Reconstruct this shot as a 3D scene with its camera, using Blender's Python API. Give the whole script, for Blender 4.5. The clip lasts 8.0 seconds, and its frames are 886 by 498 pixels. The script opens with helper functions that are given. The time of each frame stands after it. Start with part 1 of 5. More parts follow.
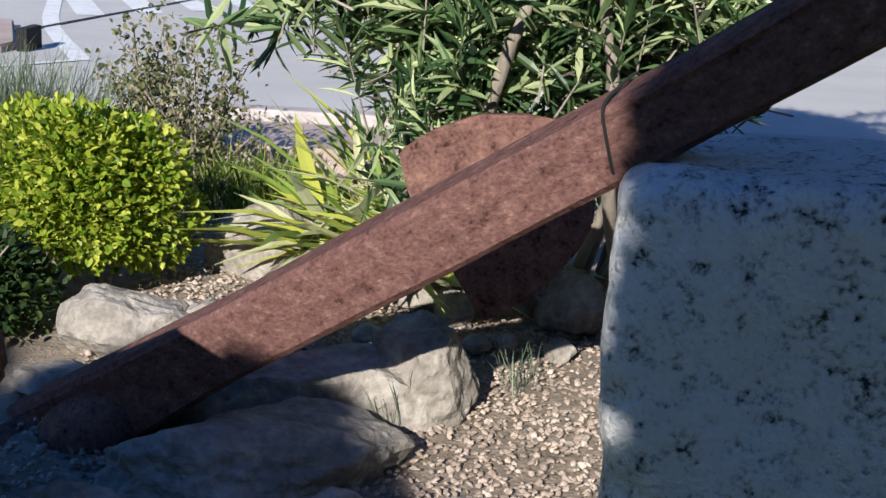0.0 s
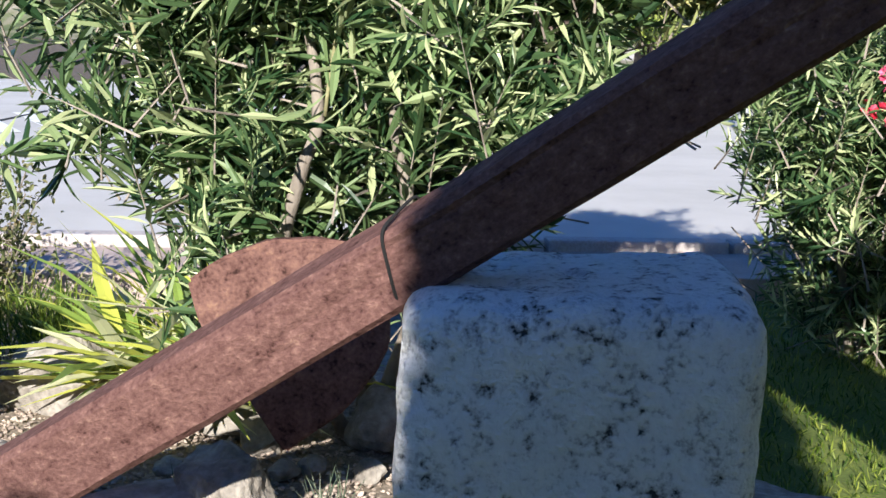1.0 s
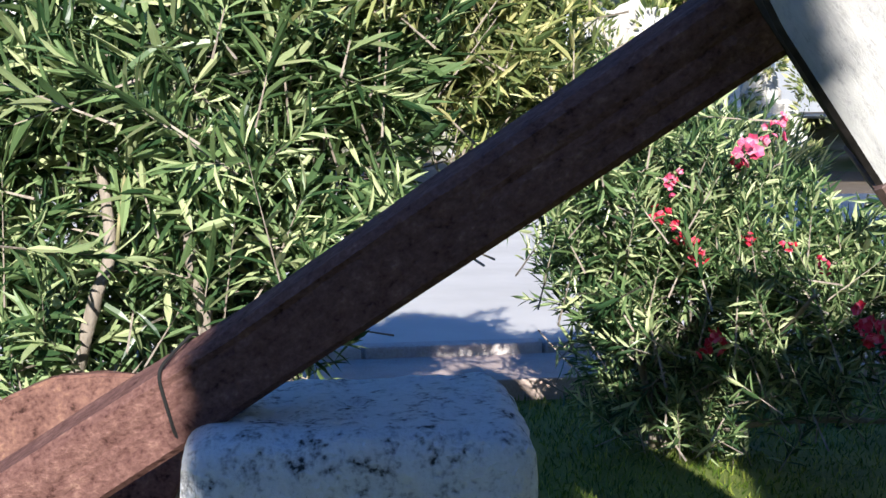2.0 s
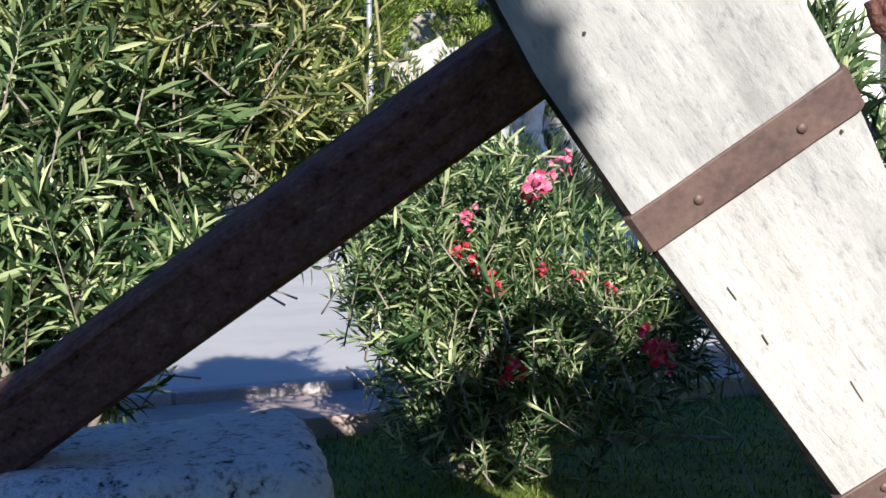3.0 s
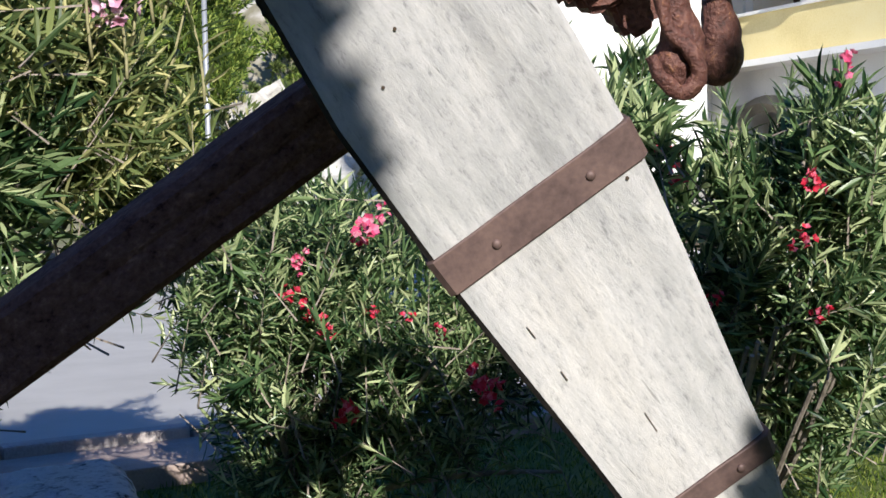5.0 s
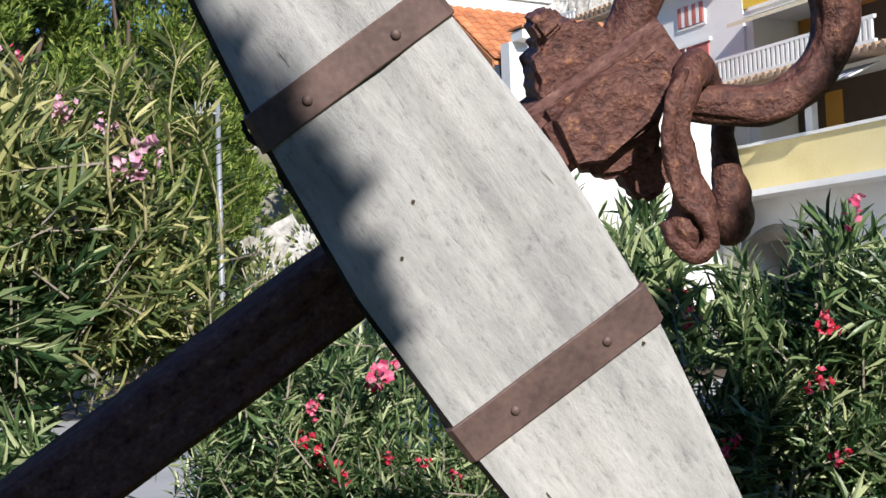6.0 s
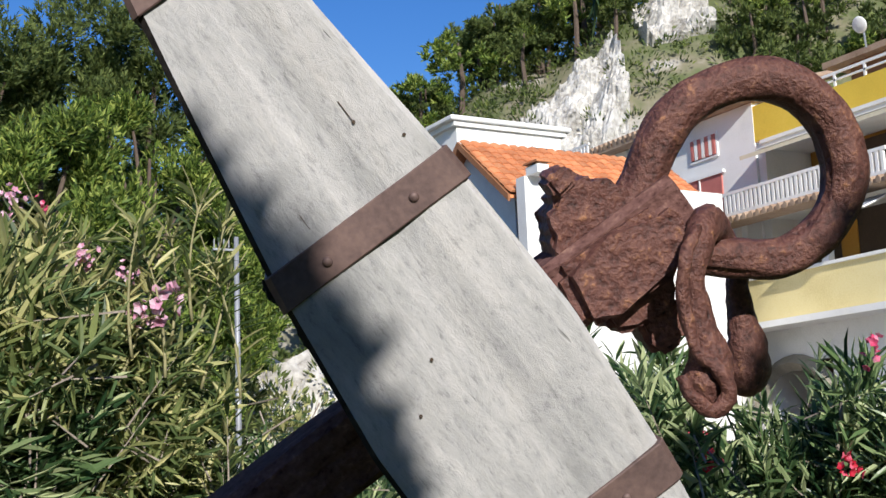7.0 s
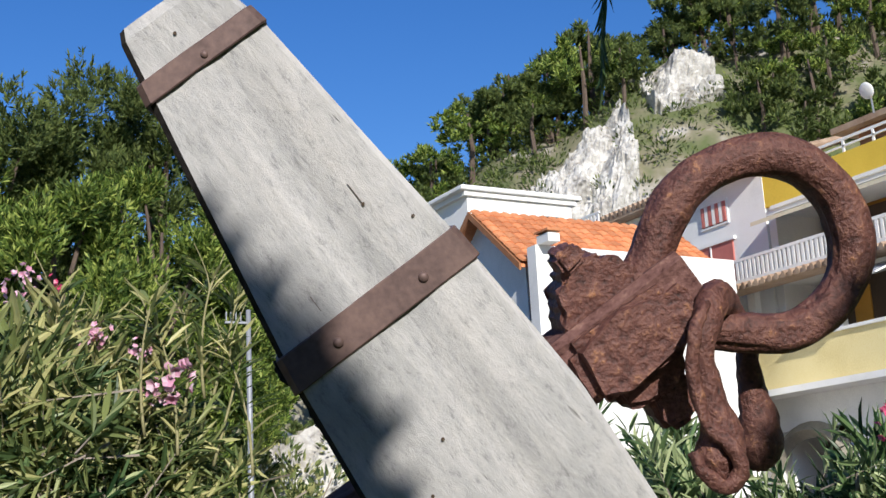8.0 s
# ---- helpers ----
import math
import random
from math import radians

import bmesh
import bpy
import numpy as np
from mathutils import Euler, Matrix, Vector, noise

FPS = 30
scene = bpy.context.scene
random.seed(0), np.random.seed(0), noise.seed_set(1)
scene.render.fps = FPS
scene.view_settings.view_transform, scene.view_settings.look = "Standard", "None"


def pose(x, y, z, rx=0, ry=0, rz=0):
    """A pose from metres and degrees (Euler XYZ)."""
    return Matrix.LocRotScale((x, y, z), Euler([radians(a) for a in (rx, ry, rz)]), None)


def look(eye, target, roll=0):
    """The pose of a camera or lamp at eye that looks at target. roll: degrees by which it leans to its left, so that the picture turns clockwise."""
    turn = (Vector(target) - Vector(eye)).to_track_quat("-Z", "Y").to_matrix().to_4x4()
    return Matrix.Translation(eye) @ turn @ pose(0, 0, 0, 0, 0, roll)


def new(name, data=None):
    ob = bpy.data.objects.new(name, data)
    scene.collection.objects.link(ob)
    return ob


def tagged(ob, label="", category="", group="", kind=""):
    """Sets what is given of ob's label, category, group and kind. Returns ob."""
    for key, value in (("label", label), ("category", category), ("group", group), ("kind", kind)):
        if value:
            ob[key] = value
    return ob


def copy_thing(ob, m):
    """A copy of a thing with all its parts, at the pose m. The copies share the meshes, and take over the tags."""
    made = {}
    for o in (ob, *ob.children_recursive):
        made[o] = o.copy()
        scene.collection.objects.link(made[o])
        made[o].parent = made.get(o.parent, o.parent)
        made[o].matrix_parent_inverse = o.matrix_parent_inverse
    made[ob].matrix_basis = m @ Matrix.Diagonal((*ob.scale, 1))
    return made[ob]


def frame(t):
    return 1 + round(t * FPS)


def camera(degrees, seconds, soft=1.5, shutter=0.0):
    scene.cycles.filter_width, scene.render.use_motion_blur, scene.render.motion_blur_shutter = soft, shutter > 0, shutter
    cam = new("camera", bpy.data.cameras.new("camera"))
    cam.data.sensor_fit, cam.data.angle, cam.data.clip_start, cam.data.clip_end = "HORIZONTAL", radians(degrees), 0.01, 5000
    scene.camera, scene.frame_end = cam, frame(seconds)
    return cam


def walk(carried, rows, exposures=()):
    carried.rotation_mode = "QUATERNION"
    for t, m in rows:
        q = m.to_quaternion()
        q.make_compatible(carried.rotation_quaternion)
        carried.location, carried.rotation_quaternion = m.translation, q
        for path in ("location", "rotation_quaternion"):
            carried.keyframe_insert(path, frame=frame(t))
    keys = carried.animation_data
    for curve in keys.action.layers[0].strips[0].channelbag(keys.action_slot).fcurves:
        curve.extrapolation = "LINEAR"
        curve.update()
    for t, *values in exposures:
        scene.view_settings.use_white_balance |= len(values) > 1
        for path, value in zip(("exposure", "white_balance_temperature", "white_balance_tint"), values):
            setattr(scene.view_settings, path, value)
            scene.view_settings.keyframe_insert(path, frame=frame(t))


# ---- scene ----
cam = camera(38.61, 8.0)
PATH = [
    (0, 0.0039, 0.0005, 1.2882, 74.851, -3.118, 0.646),
    (0.5, 0.043, 0.0223, 1.3048, 77.432, -2.514, -3.489),
    (1, 0.0828, 0.0345, 1.3233, 79.994, -2.015, -7.539),
    (1.5, 0.131, 0.009, 1.3652, 82.221, -1.335, -11.376),
    (2, 0.174, -0.0295, 1.3972, 84.516, -0.792, -15.223),
    (2.2, 0.1872, -0.0471, 1.4077, 85.228, -0.53, -16.797),
    (3.3, 0.1806, -0.1937, 1.3981, 86.413, 1.076, -26.26),
    (3.5, 0.1821, -0.215, 1.3905, 86.21, 1.2, -27.876),
    (4, 0.2086, -0.2273, 1.3832, 85.685, 1.423, -30.431),
    (4.2, 0.2096, -0.2271, 1.3851, 85.652, 1.494, -30.95),
    (5.3, 0.2012, -0.2462, 1.4337, 89.602, 1.7, -30.541),
    (5.5, 0.1907, -0.2518, 1.4474, 90.802, 1.832, -30.504),
    (6, 0.1852, -0.2557, 1.4741, 93.867, 2.041, -30.186),
    (6.5, 0.1775, -0.2668, 1.4983, 96.979, 2.187, -29.798),
    (7, 0.1703, -0.2814, 1.5117, 99.849, 2.364, -29.376),
    (7.5, 0.1647, -0.2935, 1.5208, 101.847, 2.696, -28.986),
    (8, 0.1641, -0.3007, 1.5239, 103.017, 2.923, -28.723),
]
EXPOSURES = [(0, 0.62), (0.5, 0.8), (1.0, 1.06), (1.5, 1.2), (2.2, 1.12), (3.3, 0.74), (4.2, 0.58), (5.3, 0.5), (6.0, 0.37), (8.0, 0.24)]
walk(cam, [(t, pose(x, y, z, rx, ry, rz)) for t, x, y, z, rx, ry, rz in PATH], EXPOSURES)

# ---- world, sun ----
SUN = Vector((-0.235, -0.86, 0.42)).normalized()
world = bpy.data.worlds.new("sky")
scene.world = world
world.use_nodes = True
sky = world.node_tree.nodes.new("ShaderNodeTexSky")
sky.sky_type = "NISHITA"
sky.sun_disc = False
sky.sun_elevation = math.asin(SUN.z)
sky.sun_rotation = math.atan2(SUN.x, SUN.y)
sky.air_density, sky.dust_density, sky.ozone_density = 1.1, 0.1, 4.0
world.node_tree.nodes["Background"].inputs[1].default_value = 0.112
clear = world.node_tree.nodes.new("ShaderNodeHueSaturation")
clear.inputs["Saturation"].default_value = 1.28
clear.inputs["Hue"].default_value = 0.515
world.node_tree.links.new(sky.outputs[0], clear.inputs["Color"])
world.node_tree.links.new(clear.outputs[0], world.node_tree.nodes["Background"].inputs[0])
sun = new("sun", bpy.data.lights.new("sun", "SUN"))
sun.data.energy, sun.data.angle, sun.data.color = 5.0, radians(0.55), (1.0, 0.96, 0.9)
sun.matrix_world = look(SUN * 60, (0, 0, 0))


# ---- materials ----
def material(name, colors, scale=8.0, rough=0.8, bump=0.3, metal=0.0, fine=60.0, island=0.0, obrand=0.0, stretch=(1, 1, 1), detail=6.0, dist=0.02, positions=None, local=False, sheen=0.5):
    """Mottled surface: a ramp of colours over two scales of noise, with fine relief."""
    m = bpy.data.materials.new(name)
    m.use_nodes = True
    nt = m.node_tree
    N, L = nt.nodes, nt.links
    b = N["Principled BSDF"]
    b.inputs["Roughness"].default_value, b.inputs["Metallic"].default_value = rough, metal
    b.inputs["Specular IOR Level"].default_value = sheen
    tc = N.new("ShaderNodeTexCoord")
    mp = N.new("ShaderNodeMapping")
    mp.inputs["Scale"].default_value = stretch
    if local:
        L.new(tc.outputs["Object"], mp.inputs[0])
    else:
        geo = N.new("ShaderNodeNewGeometry")
        L.new(geo.outputs["Position"], mp.inputs[0])
    n1, n2 = N.new("ShaderNodeTexNoise"), N.new("ShaderNodeTexNoise")
    n1.inputs["Scale"].default_value, n2.inputs["Scale"].default_value = scale, fine
    n1.inputs["Detail"].default_value, n2.inputs["Detail"].default_value = detail, 4
    n1.inputs["Roughness"].default_value = 0.62
    L.new(mp.outputs[0], n1.inputs["Vector"])
    L.new(mp.outputs[0], n2.inputs["Vector"])
    mix = N.new("ShaderNodeMath")
    mix.operation = "MULTIPLY_ADD"
    mix.inputs[1].default_value = 0.35
    L.new(n2.outputs[0], mix.inputs[0])
    sc = N.new("ShaderNodeMath")
    sc.operation = "MULTIPLY"
    sc.inputs[1].default_value = 0.65
    L.new(n1.outputs[0], sc.inputs[0])
    L.new(sc.outputs[0], mix.inputs[2])
    ramp = N.new("ShaderNodeValToRGB")
    el = ramp.color_ramp.elements
    k = len(colors)
    pos = positions or [0.3 + 0.4 * i / max(1, k - 1) for i in range(k)]
    while len(el) < k:
        el.new(0.5)
    for e, c, p in zip(el, colors, pos):
        e.position, e.color = p, (*c, 1)
    L.new(mix.outputs[0], ramp.inputs[0])
    color = ramp.outputs[0]
    if island or obrand:
        src = N.new("ShaderNodeNewGeometry").outputs["Random Per Island"] if island else N.new("ShaderNodeObjectInfo").outputs["Random"]
        mr = N.new("ShaderNodeMapRange")
        amount = island or obrand
        mr.inputs[3].default_value, mr.inputs[4].default_value = 1 - amount, 1 + amount
        L.new(src, mr.inputs[0])
        mul = N.new("ShaderNodeMix")
        mul.data_type, mul.blend_type = "RGBA", "MULTIPLY"
        mul.inputs[0].default_value = 1.0
        L.new(color, mul.inputs[6])
        L.new(mr.outputs[0], mul.inputs[7])
        color = mul.outputs[2]
    L.new(color, b.inputs["Base Color"])
    if bump:
        bp = N.new("ShaderNodeBump")
        bp.inputs["Strength"].default_value, bp.inputs["Distance"].default_value = bump, dist
        L.new(mix.outputs[0], bp.inputs["Height"])
        L.new(bp.outputs[0], b.inputs["Normal"])
    return m


def leafy(name, c1, c2, c3, rough=0.45, through_light=0.36):
    """Leaf: a colour of its own per leaf, with light passing through the blade."""
    m = bpy.data.materials.new(name)
    m.use_nodes = True
    nt = m.node_tree
    N, L = nt.nodes, nt.links
    b = N["Principled BSDF"]
    b.inputs["Roughness"].default_value = rough
    b.inputs["Specular IOR Level"].default_value = 0.35
    geo = N.new("ShaderNodeNewGeometry")
    ramp = N.new("ShaderNodeValToRGB")
    el = ramp.color_ramp.elements
    el.new(0.5)
    for e, c, p in zip(el, (c1, c2, c3), (0.15, 0.6, 0.97)):
        e.position, e.color = p, (*c, 1)
    L.new(geo.outputs["Random Per Island"], ramp.inputs[0])
    tr = N.new("ShaderNodeBsdfTranslucent")
    ms = N.new("ShaderNodeMixShader")
    ms.inputs[0].default_value = through_light
    L.new(ramp.outputs[0], b.inputs["Base Color"])
    L.new(ramp.outputs[0], tr.inputs[0])
    L.new(b.outputs[0], ms.inputs[1])
    L.new(tr.outputs[0], ms.inputs[2])
    L.new(ms.outputs[0], N["Material Output"].inputs[0])
    return m


RUST = material("rusted_iron", [(0.04, 0.02, 0.017), (0.115, 0.058, 0.048), (0.16, 0.084, 0.07), (0.2, 0.108, 0.084), (0.28, 0.16, 0.11)], 24, 0.86, 0.8, 0.0, 110, dist=0.012, positions=[0.36, 0.43, 0.5, 0.57, 0.66], detail=10, sheen=0.08)
RUST_RED = material("flaking_rust", [(0.02, 0.008, 0.007), (0.08, 0.031, 0.024), (0.12, 0.048, 0.037), (0.165, 0.072, 0.052), (0.36, 0.17, 0.08)], 38, 0.55, 1.0, 0.0, 130, dist=0.014, positions=[0.33, 0.42, 0.5, 0.58, 0.68], detail=10, sheen=0.45)
SHANKRUST = material("laminated_rust", [(0.045, 0.021, 0.018), (0.115, 0.058, 0.051), (0.145, 0.076, 0.066), (0.18, 0.097, 0.083), (0.27, 0.158, 0.125)], 30, 0.88, 0.8, 0.0, 120, stretch=(1, 1, 0.8), dist=0.01, positions=[0.31, 0.41, 0.5, 0.59, 0.7], local=True, detail=11, sheen=0.05)
BAND = material("iron_strap", [(0.07, 0.045, 0.042), (0.14, 0.09, 0.08), (0.2, 0.13, 0.11)], 12, 0.6, 0.3, 0.3, 90, dist=0.004)
def weathered_timber(name):
    """Grey timber: broad pale and dark bands and fine fibres along z, short dark checks, stains and a lifted grain."""
    m = bpy.data.materials.new(name)
    m.use_nodes = True
    N, L = m.node_tree.nodes, m.node_tree.links
    b = N["Principled BSDF"]
    b.inputs["Roughness"].default_value = 0.9
    tc = N.new("ShaderNodeTexCoord")

    def grain(scale, stretch, detail, rough=0.6, warp=0.0):
        mp, n = N.new("ShaderNodeMapping"), N.new("ShaderNodeTexNoise")
        mp.inputs["Scale"].default_value = stretch
        mp.inputs["Rotation"].default_value = (0, 0.06, 0)
        n.inputs["Scale"].default_value, n.inputs["Detail"].default_value, n.inputs["Roughness"].default_value = scale, detail, rough
        n.inputs["Distortion"].default_value = warp
        L.new(tc.outputs["Object"], mp.inputs[0])
        L.new(mp.outputs[0], n.inputs["Vector"])
        return n.outputs[0]

    def ramp(src, stops):
        r = N.new("ShaderNodeValToRGB")
        el = r.color_ramp.elements
        while len(el) < len(stops):
            el.new(0.5)
        for e, (p, c) in zip(el, stops):
            e.position, e.color = p, (*c, 1)
        L.new(src, r.inputs[0])
        return r.outputs[0]

    def blend(kind, fac, a, c):
        x = N.new("ShaderNodeMix")
        x.data_type, x.blend_type = "RGBA", kind
        x.inputs[0].default_value = fac
        L.new(a, x.inputs[6])
        L.new(c, x.inputs[7])
        return x.outputs[2]

    bands = ramp(grain(7, (1, 1, 0.14), 6, 0.62, 0.6), [(0.3, (0.29, 0.288, 0.287)), (0.44, (0.4, 0.395, 0.39)), (0.55, (0.475, 0.465, 0.458)), (0.7, (0.58, 0.565, 0.55))])
    fibre_h = grain(75, (1, 1, 0.33), 8, 0.78)
    fibres = ramp(fibre_h, [(0.33, (0.6, 0.6, 0.61)), (0.46, (0.98, 0.98, 0.98)), (0.7, (1.16, 1.15, 1.13))])
    check_h = grain(34, (1, 1, 0.16), 3, 0.55, 0.8)
    checks = ramp(check_h, [(0.25, (0.4, 0.39, 0.38)), (0.3, (1, 1, 1))])
    stains = ramp(grain(5, (1, 1, 0.55), 5), [(0.32, (0.74, 0.755, 0.75)), (0.5, (1, 1, 1)), (0.7, (1.08, 1.06, 1.03))])
    col = blend("MULTIPLY", 1.0, blend("MULTIPLY", 1.0, blend("MULTIPLY", 1.0, bands, fibres), checks), stains)
    L.new(col, b.inputs["Base Color"])
    h = N.new("ShaderNodeMath")
    h.operation = "ADD"
    L.new(fibre_h, h.inputs[0])
    L.new(checks, h.inputs[1])
    bp = N.new("ShaderNodeBump")
    bp.inputs["Strength"].default_value, bp.inputs["Distance"].default_value = 0.7, 0.005
    L.new(h.outputs[0], bp.inputs["Height"])
    L.new(bp.outputs[0], b.inputs["Normal"])
    return m


GREYWOOD = weathered_timber("weathered_wood")
DARKWOOD = material("dark_wood", [(0.012, 0.01, 0.01), (0.03, 0.026, 0.024), (0.06, 0.05, 0.045)], 20, 0.9, 0.6, 0, 90, dist=0.006, local=True, sheen=0.1)
LIMESTONE = material("pitted_limestone", [(0.03, 0.032, 0.036), (0.42, 0.412, 0.398), (0.73, 0.715, 0.69), (0.83, 0.815, 0.79)], 23, 0.9, 1.0, 0, 85, dist=0.035, positions=[0.365, 0.415, 0.485, 0.66], detail=11)
ROCK = material("pale_rock", [(0.1, 0.088, 0.075), (0.27, 0.24, 0.205), (0.47, 0.435, 0.385)], 9, 0.9, 0.8, 0, 40, dist=0.03)
GRAVEL = material("gravel_bed", [(0.1, 0.08, 0.06), (0.25, 0.2, 0.15), (0.42, 0.35, 0.28)], 14, 0.95, 0.8, 0, 90, dist=0.02)
PEBBLE = material("pebble", [(0.2, 0.15, 0.115), (0.36, 0.285, 0.23), (0.54, 0.46, 0.395)], 9, 0.9, 0.3, 0, 80, island=0.35)
PEBBLE_ONE = material("loose_pebble", [(0.2, 0.15, 0.115), (0.36, 0.285, 0.23), (0.54, 0.46, 0.395)], 9, 0.9, 0.3, 0, 80, obrand=0.35)
SOIL = material("garden_soil", [(0.05, 0.04, 0.03), (0.1, 0.075, 0.05), (0.16, 0.12, 0.08)], 6, 0.95, 0.8, 0, 60)
TURF = material("turf", [(0.035, 0.055, 0.01), (0.1, 0.14, 0.022), (0.2, 0.22, 0.045)], 3, 0.95, 0.8, 0, 90)
ASPHALT = material("asphalt", [(0.38, 0.368, 0.348), (0.46, 0.446, 0.422), (0.53, 0.514, 0.488)], 0.9, 0.9, 0.3, 0, 120, dist=0.006)
PAVING = material("pink_paving", [(0.27, 0.2, 0.17), (0.4, 0.31, 0.27), (0.48, 0.39, 0.35)], 3, 0.9, 0.4, 0, 80)
KERB = material("kerb_concrete", [(0.26, 0.225, 0.215), (0.4, 0.36, 0.345), (0.5, 0.46, 0.44)], 5, 0.9, 0.4, 0, 70)
ROADPAINT = material("road_paint", [(0.5, 0.5, 0.48), (0.72, 0.72, 0.7), (0.8, 0.8, 0.78)], 6, 0.7, 0.1, 0, 60)
BARK = material("grey_bark", [(0.12, 0.1, 0.08), (0.26, 0.22, 0.18), (0.36, 0.31, 0.26)], 14, 0.9, 0.6, 0, 60, stretch=(1, 1, 0.3))
WANDBARK = material("green_shoot_bark", [(0.2, 0.19, 0.09), (0.34, 0.31, 0.16)], 20, 0.8, 0.2, 0, 80)
PINEBARK = material("pine_bark", [(0.06, 0.045, 0.035), (0.14, 0.1, 0.075)], 8, 0.95, 0.8, 0, 40)
OLEANDER = leafy("oleander_leaf", (0.028, 0.066, 0.026), (0.155, 0.24, 0.095), (0.52, 0.58, 0.31), 0.34, 0.3)
# oleander leaf with sunlight put into its colours; dry grass and scrub share it
OLEANDER_LIT_DRY = leafy("sunlit_oleander_leaf", (0.06, 0.1, 0.035), (0.26, 0.31, 0.11), (0.64, 0.6, 0.28))
EUONYMUS = leafy("golden_shrub_leaf", (0.13, 0.22, 0.02), (0.34, 0.42, 0.04), (0.56, 0.58, 0.1))
STRAPS = [leafy("pale_strap_leaf", (0.5, 0.52, 0.22), (0.6, 0.6, 0.34), (0.7, 0.68, 0.45)), leafy("green_strap_leaf", (0.16, 0.26, 0.05), (0.24, 0.34, 0.07), (0.3, 0.4, 0.1)), leafy("yellow_strap_leaf", (0.4, 0.45, 0.06), (0.5, 0.52, 0.1), (0.55, 0.55, 0.16))]
ROSELEAF = leafy("rose_leaf", (0.08, 0.1, 0.04), (0.2, 0.21, 0.09), (0.34, 0.28, 0.16))
LAVENDER = leafy("silver_grass", (0.1, 0.14, 0.09), (0.2, 0.25, 0.16), (0.3, 0.33, 0.24))
GRASS = leafy("grass_blade", (0.04, 0.085, 0.01), (0.13, 0.2, 0.022), (0.32, 0.36, 0.07))
NEEDLE = leafy("pine_needle", (0.04, 0.08, 0.012), (0.17, 0.255, 0.045), (0.42, 0.48, 0.11), 0.6)
FARNEEDLE = leafy("far_pine_needle", (0.06, 0.09, 0.025), (0.115, 0.16, 0.04), (0.2, 0.24, 0.07), 0.7)
CYPRESS = leafy("cypress_foliage", (0.02, 0.045, 0.015), (0.04, 0.08, 0.02), (0.08, 0.12, 0.03), 0.6)
PETAL_RED = leafy("red_petal", (0.6, 0.02, 0.05), (0.78, 0.06, 0.12), (0.85, 0.2, 0.3), 0.5)
PETAL_PINK = leafy("hot_pink_petal", (0.75, 0.08, 0.2), (0.85, 0.2, 0.35), (0.9, 0.4, 0.5), 0.5)
PETAL_PALE = leafy("pale_pink_petal", (0.75, 0.35, 0.5), (0.85, 0.55, 0.68), (0.9, 0.72, 0.8), 0.5)
WHITEWALL = material("white_render", [(0.66, 0.65, 0.62), (0.78, 0.77, 0.74), (0.82, 0.81, 0.79)], 0.8, 0.9, 0.1, 0, 20)
YELLOWWALL = material("yellow_render", [(0.66, 0.44, 0.05), (0.76, 0.52, 0.06), (0.8, 0.57, 0.09)], 0.5, 0.9, 0.1, 0, 20)
PALEYELLOW = material("faded_yellow_render", [(0.62, 0.5, 0.22), (0.76, 0.64, 0.32), (0.8, 0.7, 0.4)], 0.5, 0.9, 0.1, 0, 20)
ORANGEWALL = material("ochre_render", [(0.4, 0.2, 0.03), (0.55, 0.28, 0.05)], 0.6, 0.9, 0.1, 0, 20)
TERRACOTTA = material("terracotta_tile", [(0.4, 0.13, 0.05), (0.58, 0.22, 0.09), (0.68, 0.32, 0.15)], 1.5, 0.85, 0.3, 0, 20, obrand=0.22)
OLDTILE = material("weathered_tile", [(0.22, 0.14, 0.09), (0.36, 0.25, 0.17), (0.45, 0.34, 0.25)], 1.5, 0.9, 0.3, 0, 20)
REDSHUTTER = material("faded_red_paint", [(0.42, 0.12, 0.1), (0.55, 0.18, 0.15)], 2, 0.7, 0.1, 0, 30)
GLASS = material("dark_window", [(0.02, 0.022, 0.025), (0.04, 0.042, 0.045)], 1, 0.15, 0, 0, 10)
# shade of interiors, recesses and holes, painted as a dark brown
INNER_SHADE = material("painted_inner_shade", [(0.05, 0.035, 0.025), (0.09, 0.06, 0.04)], 1, 0.9, 0, 0, 10)
CANVAS = material("cream_canvas", [(0.6, 0.52, 0.36), (0.72, 0.65, 0.48)], 2, 0.9, 0.1, 0, 40)
BLUECANVAS = material("blue_canvas", [(0.05, 0.07, 0.13), (0.08, 0.1, 0.18)], 2, 0.9, 0.1, 0, 40)
GREYDOOR = material("grey_blue_paint", [(0.25, 0.27, 0.35), (0.32, 0.34, 0.42)], 2, 0.6, 0.1, 0, 40)
WOODFASCIA = material("brown_fascia", [(0.25, 0.1, 0.04), (0.36, 0.16, 0.07)], 2, 0.8, 0.2, 0, 40)
STONEARCH = material("arch_stone", [(0.2, 0.18, 0.14), (0.32, 0.29, 0.23)], 3, 0.9, 0.5, 0, 30)
GALVANISED = material("galvanised_steel", [(0.26, 0.27, 0.28), (0.4, 0.41, 0.42)], 5, 0.5, 0.1, 0.4, 50)
HILLSIDE = material("scrub_and_cliff", [(0.05, 0.07, 0.025), (0.1, 0.12, 0.045), (0.2, 0.18, 0.12), (0.42, 0.39, 0.35), (0.55, 0.53, 0.49)], 0.06, 0.95, 0.6, 0, 0.5, positions=[0.36, 0.46, 0.53, 0.58, 0.68], dist=0.6)
CLIFF = material("limestone_cliff", [(0.1, 0.095, 0.08), (0.33, 0.31, 0.28), (0.52, 0.5, 0.465), (0.64, 0.62, 0.585)], 0.9, 0.95, 0.8, 0, 5.0, dist=0.3, positions=[0.32, 0.42, 0.52, 0.68])
